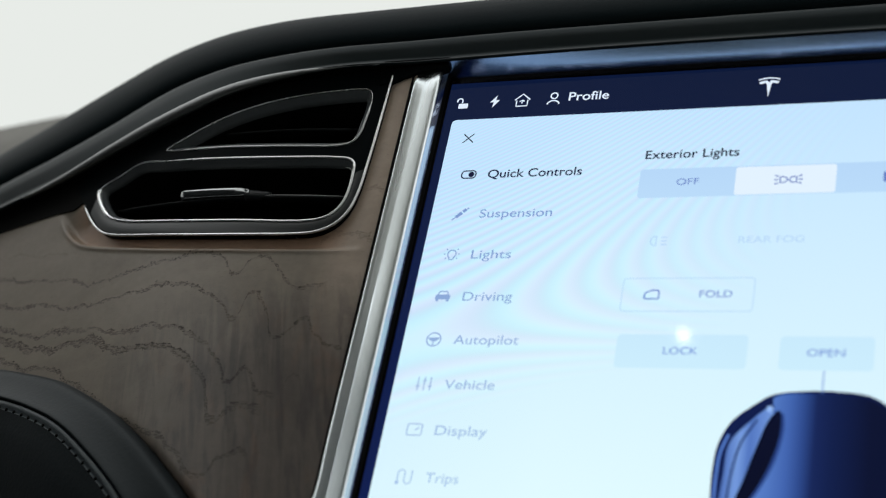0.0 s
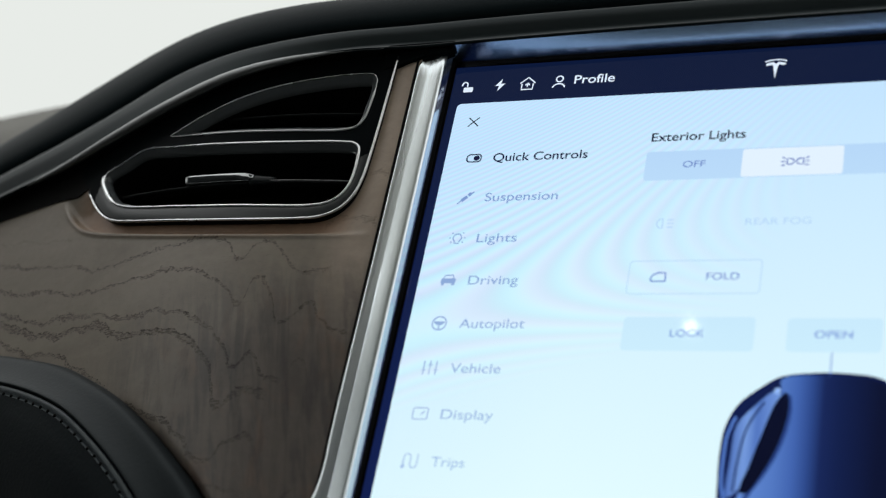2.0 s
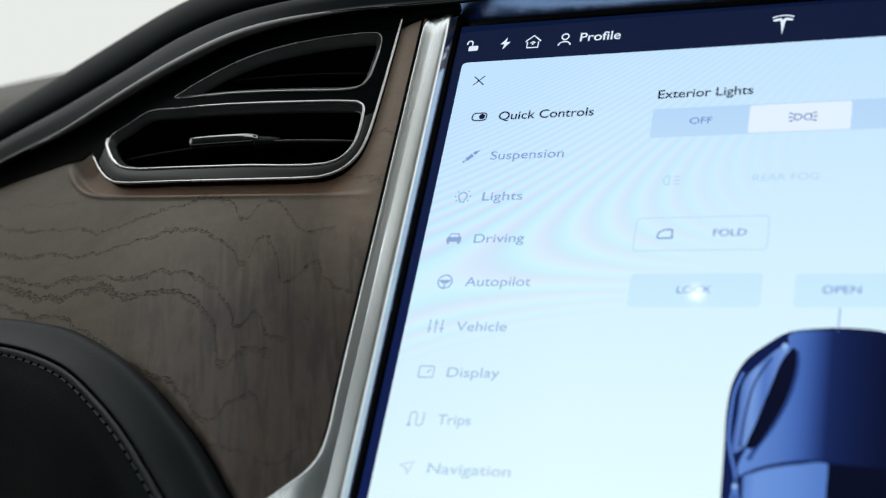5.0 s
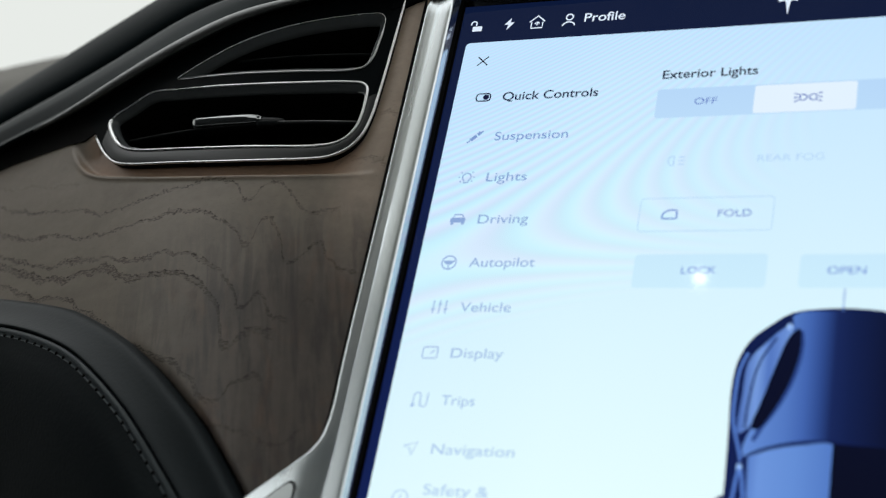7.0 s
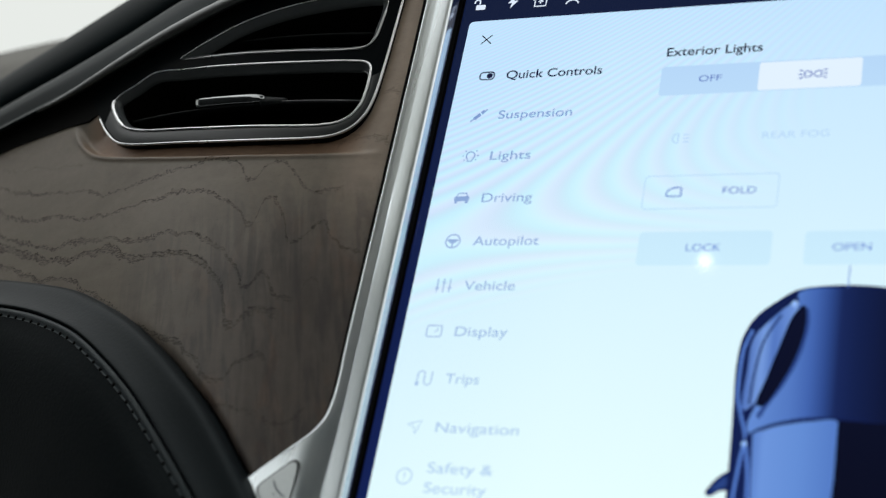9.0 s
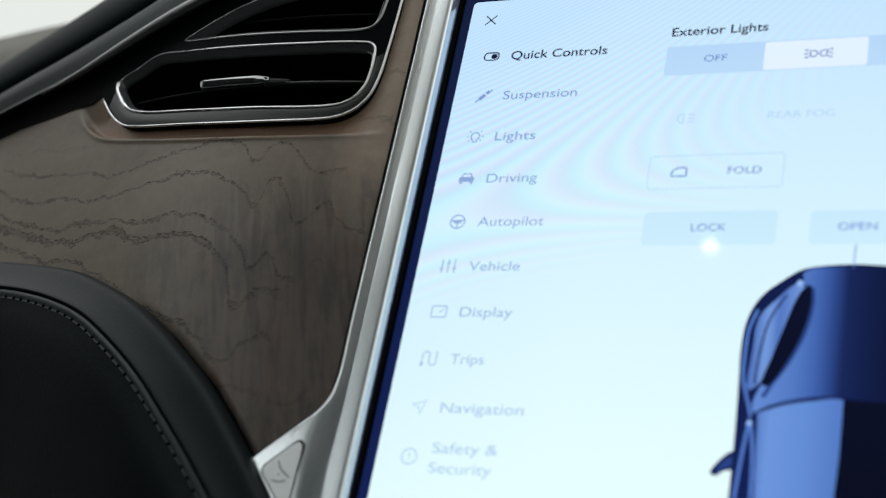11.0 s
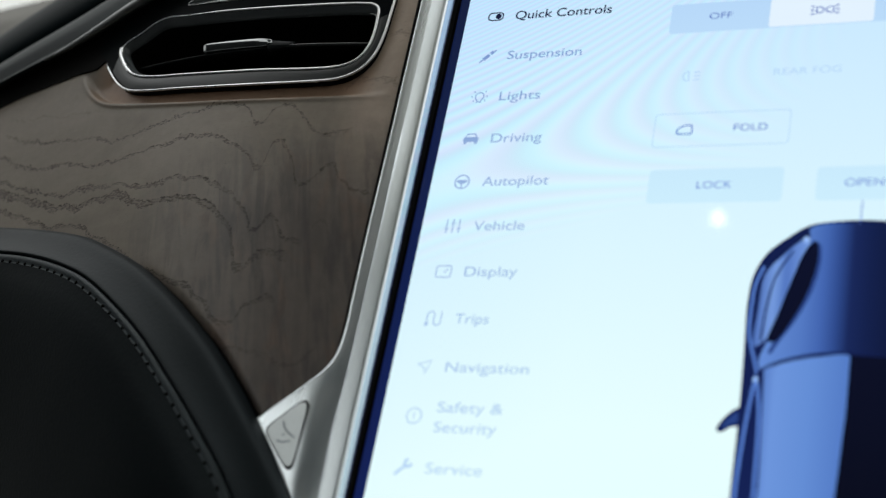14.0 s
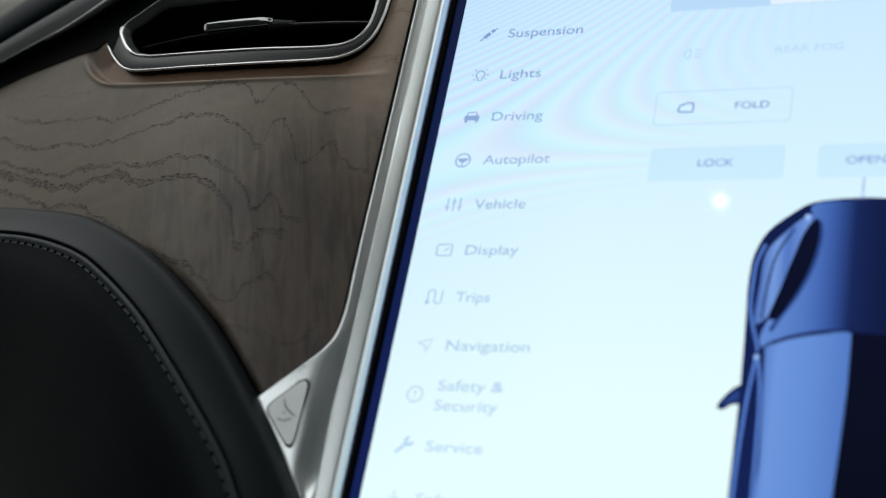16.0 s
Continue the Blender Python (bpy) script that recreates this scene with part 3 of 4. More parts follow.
# ---- the padded hood that sweeps over the vents and the screen ----
hood = thing("dashboard_hood", "black soft-touch rolled dashboard hood with a rounded lower lip", "dashboard")
# across the lower roll: a round shoulder, a hollow, and a lip that flares out again
PROFILE = np.array(spline([(0.0, 0.0), (0.05, -1.1), (0.14, -1.9), (0.30, -2.1), (0.50, -1.8), (0.66, -1.5), (0.76, -2.0), (0.84, -3.5), (0.90, -5.2), (0.95, -6.5), (0.98, -6.7), (1.0, -5.4)], 6)).T
# across the upper roll: how far it has come forward, before it curls in under itself
ROLL = ((0.0, 0.18, 0.36, 0.52, 0.64, 0.74, 0.82, 0.90, 0.96, 1.0), (0.0, 0.34, 0.62, 0.82, 0.93, 0.985, 1.0, 0.96, 0.85, 0.66))
upper, groove, lower, under, line = [], [], [], [], []
for a, b, c, d in zip(G0, G1, G2, G3):
    ya, yb, yc, yd = depth(a[0]) + 9, depth(b[0]) + 2, depth(c[0]) + 2, depth(d[0]) - 4
    up = []
    for k in range(17):
        s = k / 16
        p = (1 - s) * a + s * c
        up.append((p[0], ya + (yb - 1.0 - ya) * float(np.interp(s, *ROLL)), p[1] - 1.1 * (1 - s) + 0.5 * math.sin(math.pi * s)))
    upper.append([(a[0], ya + 10, a[1] - 8)] + up + [(c[0], yc + 9, c[1] + 0.5)])
    groove.append([(b[0], yb + 1.5, b[1] + 1), (0.5 * (b[0] + c[0]), yb + 12, 0.5 * (b[1] + c[1])), (c[0], yc + 1.5, c[1] - 1)])
    w = min(1.0, max(0.0, (d[0] + 44) / 30))
    w = w * w * (3 - 2 * w)
    lo = []
    for k in range(33):
        s = k / 32
        p = (1 - s) * c + s * d
        y = float(np.interp(s, PROFILE[0], PROFILE[1])) * (1 - 0.2 * w) + yc + (yd + 6 - yc) * s
        out = 2.4 * max(0.0, min(1.0, (s - 0.62) / 0.32)) * max(0.0, min(1.0, (-13 - d[0]) / 24)) * (1.0 if s < 0.97 else 0.7)
        lo.append((p[0] + 0.53 * out, y - out, p[1] - 0.73 * out))
        if k == 30:
            line.append(lo[-1])
    lower.append([(c[0], yc + 6, c[1] - 1)] + lo)
    w = min(1.0, max(0.0, (d[0] + 34) / 30))
    w = w * w * (3 - 2 * w)
    edge = (d[0], yd + 2.0 * w, d[1] + 1.1 * w)
    bend = [edge, (d[0], yd + 6 + w, (1 - w) * (d[1] - 1.0) + w * 15.6), (d[0], (1 - w) * (yd + 14) + w * 0.1, (1 - w) * (d[1] - 2) + w * 14.4)]
    under.append([tuple(q) for q in spline(bend, 6)])
part("upper_roll", loft(upper), HOOD, hood)
part("groove", loft(groove), DARK, hood, "black recessed joint")
part("lower_roll", loft(lower), HOOD_LIP, hood)
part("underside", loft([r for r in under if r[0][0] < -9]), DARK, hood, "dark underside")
# bead thinning out at both ends, its metal standing in for the lip's highlight
part("lip_highlight", tube([(p[0] + 0.3, p[1] + 0.35, p[2] - 0.55) for p in line if -205 < p[0] < -30], 2.3, taper=lambda q: max(0.05, 1 - ((q.x + 125) / 85) ** 2), sides=14), LIP, hood, "tapered metal bead standing in for the lip's highlight")
part("screen_lip", loft([r for r in under if r[0][0] > -13]), GLOSS_LIP, hood, "lip above the screen, bluish metal to strengthen its reflection")

# black plate for the hood's shade over the tops of strip and wood
part("corner_shade_plate", plate([[(-30, 18.6), (-30, 8.4), (-25.2, 9.6), (-17.6, 12.4), (-14, 13.6), (-8, 14.2), (-4.6, 14.8), (-4.6, 18.6)]], -7.1, -3.0, follow=False, bevel=0.6), VENT_BLACK, hood, "black plate standing in for shade above the strip and wood")

# ---- air vent ----
vent = thing("air_vent", "black two-tier dashboard air vent with chrome outlines", "air vent")
RING = spline([(-25.5, 14), (-25.9, -1), (-27.0, -29.4), (-27.9, -40.3), (-30.0, -47.8), (-34.2, -53), (-41, -56), (-50, -56.6), (-79.5, -54.9), (-107, -51.7), (-139, -46.1), (-147, -42.8), (-154.7, -36.7), (-164.5, -25.7), (-172, -17)], 6)
LOWER = spline([(-136.5, -13.3), (-120, -15.7), (-90.4, -19.6), (-63.8, -22.4), (-39.8, -24.1), (-34.8, -24.9), (-32.5, -26.9), (-31.8, -31.6), (-32, -38.9), (-33, -43.7), (-36, -48.2), (-42.5, -50.9), (-81.4, -48.5), (-109.5, -45.1),
                (-135.3, -40.4), (-145, -36.2), (-152.2, -29.3), (-156.2, -22.9), (-155.1, -19.9), (-146.5, -16.8)], 5, True)
UPPER = spline([(-123.4, -9.6), (-119, -10.9), (-92.2, -14.1), (-65.3, -17), (-41, -18.6), (-35.6, -17.3), (-33.3, -13.6), (-32.4, -7.8), (-31.8, 0.4), (-32.2, 4), (-34, 6.2), (-37.8, 6.8), (-47.1, 6.7), (-59.1, 6.2), (-71.5, 5.2),
                (-84.1, 3.5), (-96.8, 0.6), (-109.5, -3.7), (-119.5, -7.7)], 5, True)
outer = [tuple(q) for q in RING]
shell = [(-25.5, 18.0)] + outer + [(-172, -8), (-154, -2), (-124, 6.5), (-97, 13.5), (-72, 17)]
part("housing", plate([shell, [tuple(q) for q in LOWER], [tuple(q) for q in UPPER]], -0.6, 2.5, slices=range(-160, -40, 10)), VENT_BLACK, vent)
lo_band = [q for q in RING if q[1] < -28 or q[0] < -60]
lo_band = even([q for q in lo_band if q[0] > -158], 60)
hi_band = even(LOWER[35:86], 60)
# foot of the housing again in brighter plastic, for the light it catches
part("lower_band", loft([[(a[0] + (b[0] - a[0]) * k, depth(a[0] + (b[0] - a[0]) * k) - 0.62 - 0.35 * math.sin(math.pi * k), a[1] + (b[1] - a[1]) * k) for k in (0.12, 0.25, 0.5, 0.75, 0.88)] for a, b in zip(lo_band, hi_band)]), BAND, vent, "brighter copy of the housing's face where its foot catches light")
part("outer_trim", tube([(x, depth(x) - 0.9, z) for x, z in outer[1:] if x > -163.5], 0.5), CHROME, vent, "chrome line round the vent")
# where a line's gleam fades, that is put into its thickness
part("lower_trim", tube([(x, depth(x) - 0.8, z) for x, z in LOWER], 0.5, closed=True, taper=lambda q: (1.9 if q.x < -146 else 1.0) if q.z < -21 else max(0.3, min(0.9, (q.x + 135) / 40))), CHROME, vent, "chrome line round the lower opening")
part("upper_trim", tube([(x, depth(x) - 0.6, z) for x, z in UPPER], 0.5, closed=True, taper=lambda q: 1.0 if q.z < -9 + (q.x + 122) * -0.05 and q.x > -112 or q.x > -36 and q.z < -2 else 0.4), DIM_CHROME, vent, "chrome line round the upper opening, in the shaded copy")


def scaled(o, s, dx=0.0, dz=0.0):
    c = np.mean(np.array(o), axis=0)
    return [c + (np.array(q) - c) * s + np.array((dx, dz)) for q in o]


def inset(o, r):
    """A closed outline moved inwards by r."""
    p = np.array([tuple(q) for q in o], float)
    d = np.roll(p, -2, axis=0) - np.roll(p, 2, axis=0)
    n = np.stack([-d[:, 1], d[:, 0]], axis=1) / np.linalg.norm(d, axis=1)[:, None]
    c = p.mean(axis=0)
    turn = np.sign(((c - p) * n).sum())
    return [tuple(q) for q in p + n * r * turn]


for name, o, wide in (("lower_duct", LOWER, 1.0), ("upper_duct", UPPER, 1.4)):
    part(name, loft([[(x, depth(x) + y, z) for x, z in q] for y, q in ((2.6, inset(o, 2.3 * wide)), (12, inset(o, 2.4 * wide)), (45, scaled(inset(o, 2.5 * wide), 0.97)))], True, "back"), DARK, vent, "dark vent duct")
    part("bevel_ring", loft([[(x, depth(x) + y, z) for x, z in inset(o, r * wide)] for y, r in ((-0.6, 0.3), (-0.1, 0.7), (1.3, 1.7), (2.1, 2.25), (3.2, 2.4))], True), BEVEL, vent, "dark grey satin bevel")
    part("inner_line", tube([(x, depth(x) + 2.3, z) for x, z in inset(o, 2.2 * wide)], 0.25, closed=True, sides=6, taper=lambda q: 1.0 if q.z < -36 or q.x > -37 and q.z < -3 else 0.15), DIM_CHROME, vent, "thin chrome line in the shaded copy")
for z1, x0, x1, y in ((-38.6, -146, -35, 6.0), (-7.5, -102, -36, 7), (-31.5, -143, -36, 16)):
    rows = []
    for k in range(13):
        x = x0 + (x1 - x0) * k / 12
        zz = z1 + (x1 - x) * 0.075
        rows.append([(x, depth(x) + y - 2, zz - 0.4), (x, depth(x) + y - 1.8, zz + 0.1), (x, depth(x) + y - 0.8, zz + 0.7), (x, depth(x) + y + 9, zz + 1.2), (x, depth(x) + y + 9, zz + 0.2), (x, depth(x) + y - 1.4, zz - 0.6)])
    if y == 6.0 and z1 < -20:
        # thin metal line added for the light along this blade's nose
        part("louvre_highlight", tube([(r[1][0], r[1][1] - 0.2, r[1][2] + 0.2) for r in rows if r[0][0] > -80], 0.2, sides=6), LIP, vent, "thin metal line standing in for light on the blade's edge")
    part("louvre", loft(rows, True, True), LOUVRE, vent, "black louvre blade")
rows = []
for k in range(17):
    s = k / 16
    x = -110 + 33 * s
    w = 1.0 if s < 0.8 else 1.0 - ((s - 0.8) / 0.2) ** 2 * 0.4
    zc = -31.0 - 3.1 * s
    # a bar with a rounded top and a face that leans in towards its foot
    section = ((1.6, 1.0), (0.9, 1.5), (-0.9, 1.55), (-1.5, 1.4), (-1.8, 1.1), (-1.75, 0.7), (-1.5, 0.0), (-1.3, -0.5), (-0.8, -1.25), (-0.4, -1.55), (0.4, -1.7), (1.6, -1.5))
    rows.append([(x, depth(x) + 3.6 + u * w, zc + v * w) for u, v in section])
slider = part("slider", loft(rows, True, True), TAB, vent, "small chrome slider tab")
rows = []
for k in range(9):
    s = k / 8
    x = -79 + 11 * s
    zc, w = -34.2 - 1.0 * s, 1.0 - 0.45 * s
    rows.append([(x, depth(x) + 5 - 2.2 * w * math.cos(u), zc + 2.3 * w * math.sin(u)) for u in (2 * math.pi * j / 10 for j in range(10))])
part("slider_base", loft(rows, True, True), SATIN_BLACK, slider, "black foot of the slider")

# outline and seam of the leather pad below the wooden panel
OUT = even(spline([(-340, -80), (-260, -86), (-197, -95.8), (-158.5, -104.4), (-140.1, -109.8), (-122, -117.8), (-104.8, -126.7), (-87.5, -138.4), (-74.2, -149.2), (-61.7, -160.2), (-43.1, -180.6),
                   (-25.2, -202.3), (-10, -224), (14, -260)]), 160)
SEAM = even(spline([(-340, -92), (-250, -101), (-180, -114.8), (-161.1, -119.3), (-142.5, -125.3), (-124, -133.3), (-105.4, -145.1), (-87.7, -158.6), (-70.5, -174.7), (-54.5, -190.9), (-39.3, -207.9),
                    (-30.9, -220.3), (-8, -256)]), 160)

# ---- wooden panel with a scooped field round the vent ----
wood = thing("wood_panel", "dark open-pored ash veneer panel with wavy grain and satin varnish", "trim panel")
SCOOP = [(24, 20), (24, -61.5)] + [tuple(q) for q in spline([(10, -61.8), (-19, -62.9), (-48, -62.6), (-77.7, -60.6), (-110, -56.8), (-137, -51.7), (-150, -48.6), (-159, -45.4), (-167, -40), (-174.5, -32.4), (-184, -20)], 6)] + [(-184, 20)]


def inside(poly, x, z):
    hit, j = False, len(poly) - 1
    for i in range(len(poly)):
        (x0, z0), (x1, z1) = poly[i], poly[j]
        if (z0 > z) != (z1 > z) and x < (x1 - x0) * (z - z0) / (z1 - z0) + x0:
            hit = not hit
        j = i
    return hit


def away(poly, x, z):
    best = 1e9
    for i in range(len(poly)):
        a, b = np.array(poly[i - 1]), np.array(poly[i])
        d = b - a
        l = d @ d
        s = 0 if l < 1e-9 else max(0, min(1, ((x - a[0]) * d[0] + (z - a[1]) * d[1]) / l))
        best = min(best, math.hypot(x - a[0] - s * d[0], z - a[1] - s * d[1]))
    return best


def wood_mesh():
    xs = np.concatenate([np.linspace(-330, -186, 20), np.arange(-184, -140, 0.75), np.arange(-140, -16.5, 1.5), [-16.0]])
    zs = np.concatenate([np.arange(22, -38, -1.5), np.arange(-38, -70, -0.6), np.arange(-71.5, -260, -1.5)])
    bm, grid = bmesh.new(), {}
    out_x, out_z = [q[0] for q in OUT], [q[1] for q in OUT]
    hole = [tuple(q) for q in scaled(outer, 0.94)] + [(-160, 30), (-40, 30)]
    for i, x in enumerate(xs):
        for j, z in enumerate(zs):
            y = depth(x) + 0.25
            if z > -70 and x > -188:
                d = away(SCOOP, x, z) * (1 if inside(SCOOP, x, z) else -1)
                s = max(0, min(1, (d + 0.5) / 2.6))
                fade = min(1, max(0, (-27 - z) / 9)) if x < -160 else min(1, max(0, (-21 - x) / 26))
                y += fade * (3.2 * s * s * (3 - 2 * s) - 0.62 * math.exp(-((d + 0.7) / 0.9) ** 2))
            edge = (z - np.interp(x, out_x, out_z)) * 0.72
            y += 2.6 * max(0.0, 1 - max(edge, -1.2) / 2.4) ** 2 * max(0.0, min(1.0, (x + 110) / 50))
            grid[i, j] = bm.verts.new((x * MM, y * MM, z * MM))
    for i in range(len(xs) - 1):
        for j in range(len(zs) - 1):
            x, z = (xs[i] + xs[i + 1]) / 2, (zs[j] + zs[j + 1]) / 2
            if not inside(hole, x, z) and z < np.interp(x, [q[0] for q in G3], [q[1] for q in G3]) - (4 if x < -160 else -2.5) and z > np.interp(x, [q[0] for q in OUT], [q[1] for q in OUT]) - 9:
                bm.faces.new((grid[i, j], grid[i + 1, j], grid[i + 1, j + 1], grid[i, j + 1]))
    loose = [v for v in bm.verts if not v.link_faces]
    for v in loose:
        bm.verts.remove(v)
    bmesh.ops.recalc_face_normals(bm, faces=bm.faces)
    return bm


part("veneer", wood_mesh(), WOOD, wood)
# near-black sheet laid where the hood only shades the wood's upper edge
part("hood_shade_sheet", plate([[(-330, -30), (-330, -47), (-262, -35), (-216, -28.6), (-182, -27), (-170, -27.5), (-163, -24), (-160, -10), (-190, -10)]], -0.4, 3, slices=(-140, -200, -250)), DARK, wood, "near-black sheet standing in for the shade under the hood")

# ---- satin aluminium trim beside the screen, flaring into a corner with a button ----
trim = thing("screen_side_trim", "satin aluminium trim strip that flares into a triangular corner", "trim")
LEFT = spline([(-17.3, 14), (-17.3, -60), (-17.3, -120), (-17.2, -140), (-17.0, -150), (-17.2, -156.5), (-18.2, -162.4), (-21.0, -167.2), (-26.4, -172.3),
               (-34.3, -178.9), (-41.2, -184.5)], 14)
TIP = spline([(-41.2, -184.5), (-42.3, -185.5), (-42.5, -186.5), (-41.5, -188), (-29, -202), (-16.1, -216.6), (-8, -228), (6, -250)], 14)


GROOVE = ((0.0, 0.08, 0.15, 0.22, 0.3, 0.45, 0.6, 0.67, 0.75, 0.84, 0.91, 1.0), (-6.14, -6.04, -5.95, -5.89, -5.86, -5.85, -5.85, -5.85, -5.85, -5.86, -5.87, -5.89))
RIDGE = ((-12.5, -5.91), (-12.1, -5.98), (-10.8, -6.20), (-9.3, -6.42), (-8.1, -6.55), (-7.4, -6.58), (-6.9, -6.45), (-6.5, -6.15), (-6.25, -5.7), (-5.6, -3.6), (-5.4, -2.6), (-5.2, -1.6), (-5.1, -0.2), (-5.1, 2.0))


def trim_row(x, z):
    """Across the strip at height z, from its edge x beside the wood: a bead, a grooved roll, a broad ridge and a flank beside the screen."""
    w = max(0.0, min(1.0, (-148 - z) / 44))      # into the flared corner
    w = w * w * (3 - 2 * w)
    high = lambda u: (1 - w) * -6.2 + w * (-7.65 - 0.09 * (min(u, -20.0) + 29.0))
    lift = high(x) + 6.2
    hollow = max(0.0, min(1.0, (-70 - z) / 65))      # towards the corner the roll sinks into a wide hollow
    hollow = hollow * hollow * (3 - 2 * hollow)
    row = [(x + u, y + lift - 0.5 * hollow * max(0.0, min(0.6, y + 6.34)), z) for u, y in ((0.0, -5.0), (0.06, -5.5), (0.18, -5.76), (0.5, -6.0), (0.9, -6.15), (1.25, -6.2), (1.5, -6.16))]
    row.insert(0, (x, 3.0, z))
    a, b = x + 1.65, -12.7
    first = 1.5 * math.log(math.exp(a / 1.5) + math.exp(-16.0))
    for k in range(25):
        u = a + (b - a) * k / 24
        r = (u - a) / (b - a)
        q = max(0.0, min(1.0, (u - first) / (b - first)))
        dip = q ** 1.5 * (1 - w) + q ** 2.2 * w
        sunk = (1 - dip) * (high(u) + 0.1 - 0.05 * w) + dip * -5.6
        row.append((u, (1 - hollow) * float(np.interp(r, *GROOVE)) + hollow * sunk, z))
    roll = max(0.0, (z - 8.0) / 7.0) ** 2 * 1.6      # the upper end rolls back under the hood
    return [(u, y + roll if y < -2.5 else y, v) for u, y, v in row + [(u, y + (0.7 * hollow * (-6.42 - y) if -12.6 < u < -7.0 else 0.0), z) for u, y in RIDGE]]


def trim_mesh():
    left = [q for q in LEFT] + [q for q in TIP[1:]]
    zs = np.concatenate([np.arange(20, -140, -4.0), np.arange(-140, -232, -0.6)])
    lz, lx = np.array([q[1] for q in left])[::-1], np.array([q[0] for q in left])[::-1]
    rows = [trim_row(min(float(np.interp(z, lz, lx)), -16.8), z) for z in zs]
    return rows


trim_rows = trim_mesh()
part("strip", loft([r[:-5] for r in trim_rows]), ALU, trim)
part("flank", loft([r[-6:-3] for r in trim_rows]), ALU_EDGE, trim, "smooth flank, tinted darker and bluer for the screen's reflection")
part("edge_gap", tube([(q[0] - 0.05, -6.0, q[1]) for q in LEFT], 0.5, sides=6), DARK, trim, "thin black gap beside the wood")
part("inner_wall", loft([r[-4:] for r in trim_rows]), DARK, trim, "black inner wall towards the screen")
BTN = rounded([(-21.8, -175.2, 3.0), (-36.6, -187.4, 3.2), (-22.4, -203.6, 2.6)], 8)
button = thing("glovebox_button", "silver triangular push button with a small grey symbol", "button")


def tilt_plate(outline, front, back, bevel):
    bm = plate([outline], front, back, follow=False, bevel=bevel)
    for v in bm.verts:
        v.co.y += (-7.40 - 0.08 * (v.co.x / MM + 29)) * MM
    return bm


part("gap", tilt_plate([tuple(q) for q in scaled(BTN, 1.0)], -0.42, 1.0, 0.0), DARK, button, "dark joint round the button")
cap = part("cap", tilt_plate([tuple(q) for q in scaled(BTN, 0.91)], -0.58, 0.9, 0.25), ALU_BUTTON, button)
sym = [[(-29.6, -184.9), (-28.9, -186.6), (-27.6, -188.2), (-24.4, -190.3)], [(-30.6, -191.3), (-28.0, -191.9), (-25.4, -191.3)], [(-28.9, -189.1), (-28.2, -189.5)]]
bm = strokes(sym, 0.55, 0)
for v in bm.verts:
    v.co.y += (-8.03 - 0.08 * (v.co.x / MM + 29)) * MM
part("symbol", bm, MARK, cap, "grey printed symbol")

# ---- padded leather lower dashboard with a stitched seam ----
pad = thing("lower_dashboard_pad", "black leather padded lower dashboard with a stitched seam", "dashboard")
border, seam, inner, perp = [], [], [], []
for i in range(len(SEAM)):
    d = SEAM[min(i + 1, len(SEAM) - 1)] - SEAM[max(i - 1, 0)]
    perp.append(np.array((d[1], -d[0])) / np.linalg.norm(d))
for i, (a, b) in enumerate(zip(OUT, SEAM)):
    d = (b - a)
    n = d / np.linalg.norm(d)
    ya, yb = depth(a[0]), depth(b[0]) - 10.0
    row = [(a[0], ya + 4, a[1]), (a[0], ya - 0.5, a[1])]
    for k in range(1, 21):
        s = k / 20
        p = a + d * s * 0.988
        row.append((p[0], ya - 0.5 + (yb - 2.2 - ya + 0.5) * (0.57 * (1 - (1 - s) ** 12) + 0.43 * s ** 2.2) + 0.4 * max(0, (s - 0.9) / 0.1) ** 2, p[1]))
    row.append((b[0], yb + 1.2, b[1]))
    border.append(row)
    seam.append((b[0] + 0.25 * n[0], yb + 0.6, b[1] + 0.25 * n[1]))
    row = [(b[0], yb + 2.0, b[1])]
    for t_, dy in ((0.25, 0.3), (0.4, -0.9), (0.7, -1.25), (1.6, -1.5), (2.6, -1.45), (3.3, -1.05), (3.9, -1.25), (5.2, -1.0), (9, -0.75), (16, 0.9), (30, 7.5), (60, 27), (110, 60), (190, 138)):
        q = b + perp[i] * min(t_, 12) + np.array((-0.62, -0.78)) * max(0, t_ - 12)
        row.append((q[0], (depth(q[0]) if t_ < 12 else depth((b + perp[i] * 12)[0])) - 10.0 + dy, q[1]))
    inner.append(row)
part("border", loft(border), LEATHER, pad)
part("piping", loft([r[:8] for r in inner]), PIPING, pad)
part("inner_panel", loft([r[7:] for r in inner]), LEATHER_IN, pad)
part("seam_line", tube(seam, 0.35), DARK, pad, "dark seam")
sb = bmesh.new()
bmesh.ops.create_icosphere(sb, subdivisions=1, radius=1.0)
for v in sb.verts:
    v.co = (v.co.x * 0.95 * MM, v.co.y * 0.6 * MM, v.co.z * 0.85 * MM)
smesh = None
run = []
for i, q in enumerate(SEAM):
    d = SEAM[min(i + 1, len(SEAM) - 1)] - SEAM[max(i - 1, 0)]
    run.append(q + 3.3 * np.array((d[1], -d[0])) / np.linalg.norm(d))
run = even(run, 1400)
length = np.cumsum([0] + [float(np.linalg.norm(b - a)) for a, b in zip(run, run[1:])])
s = 0.0
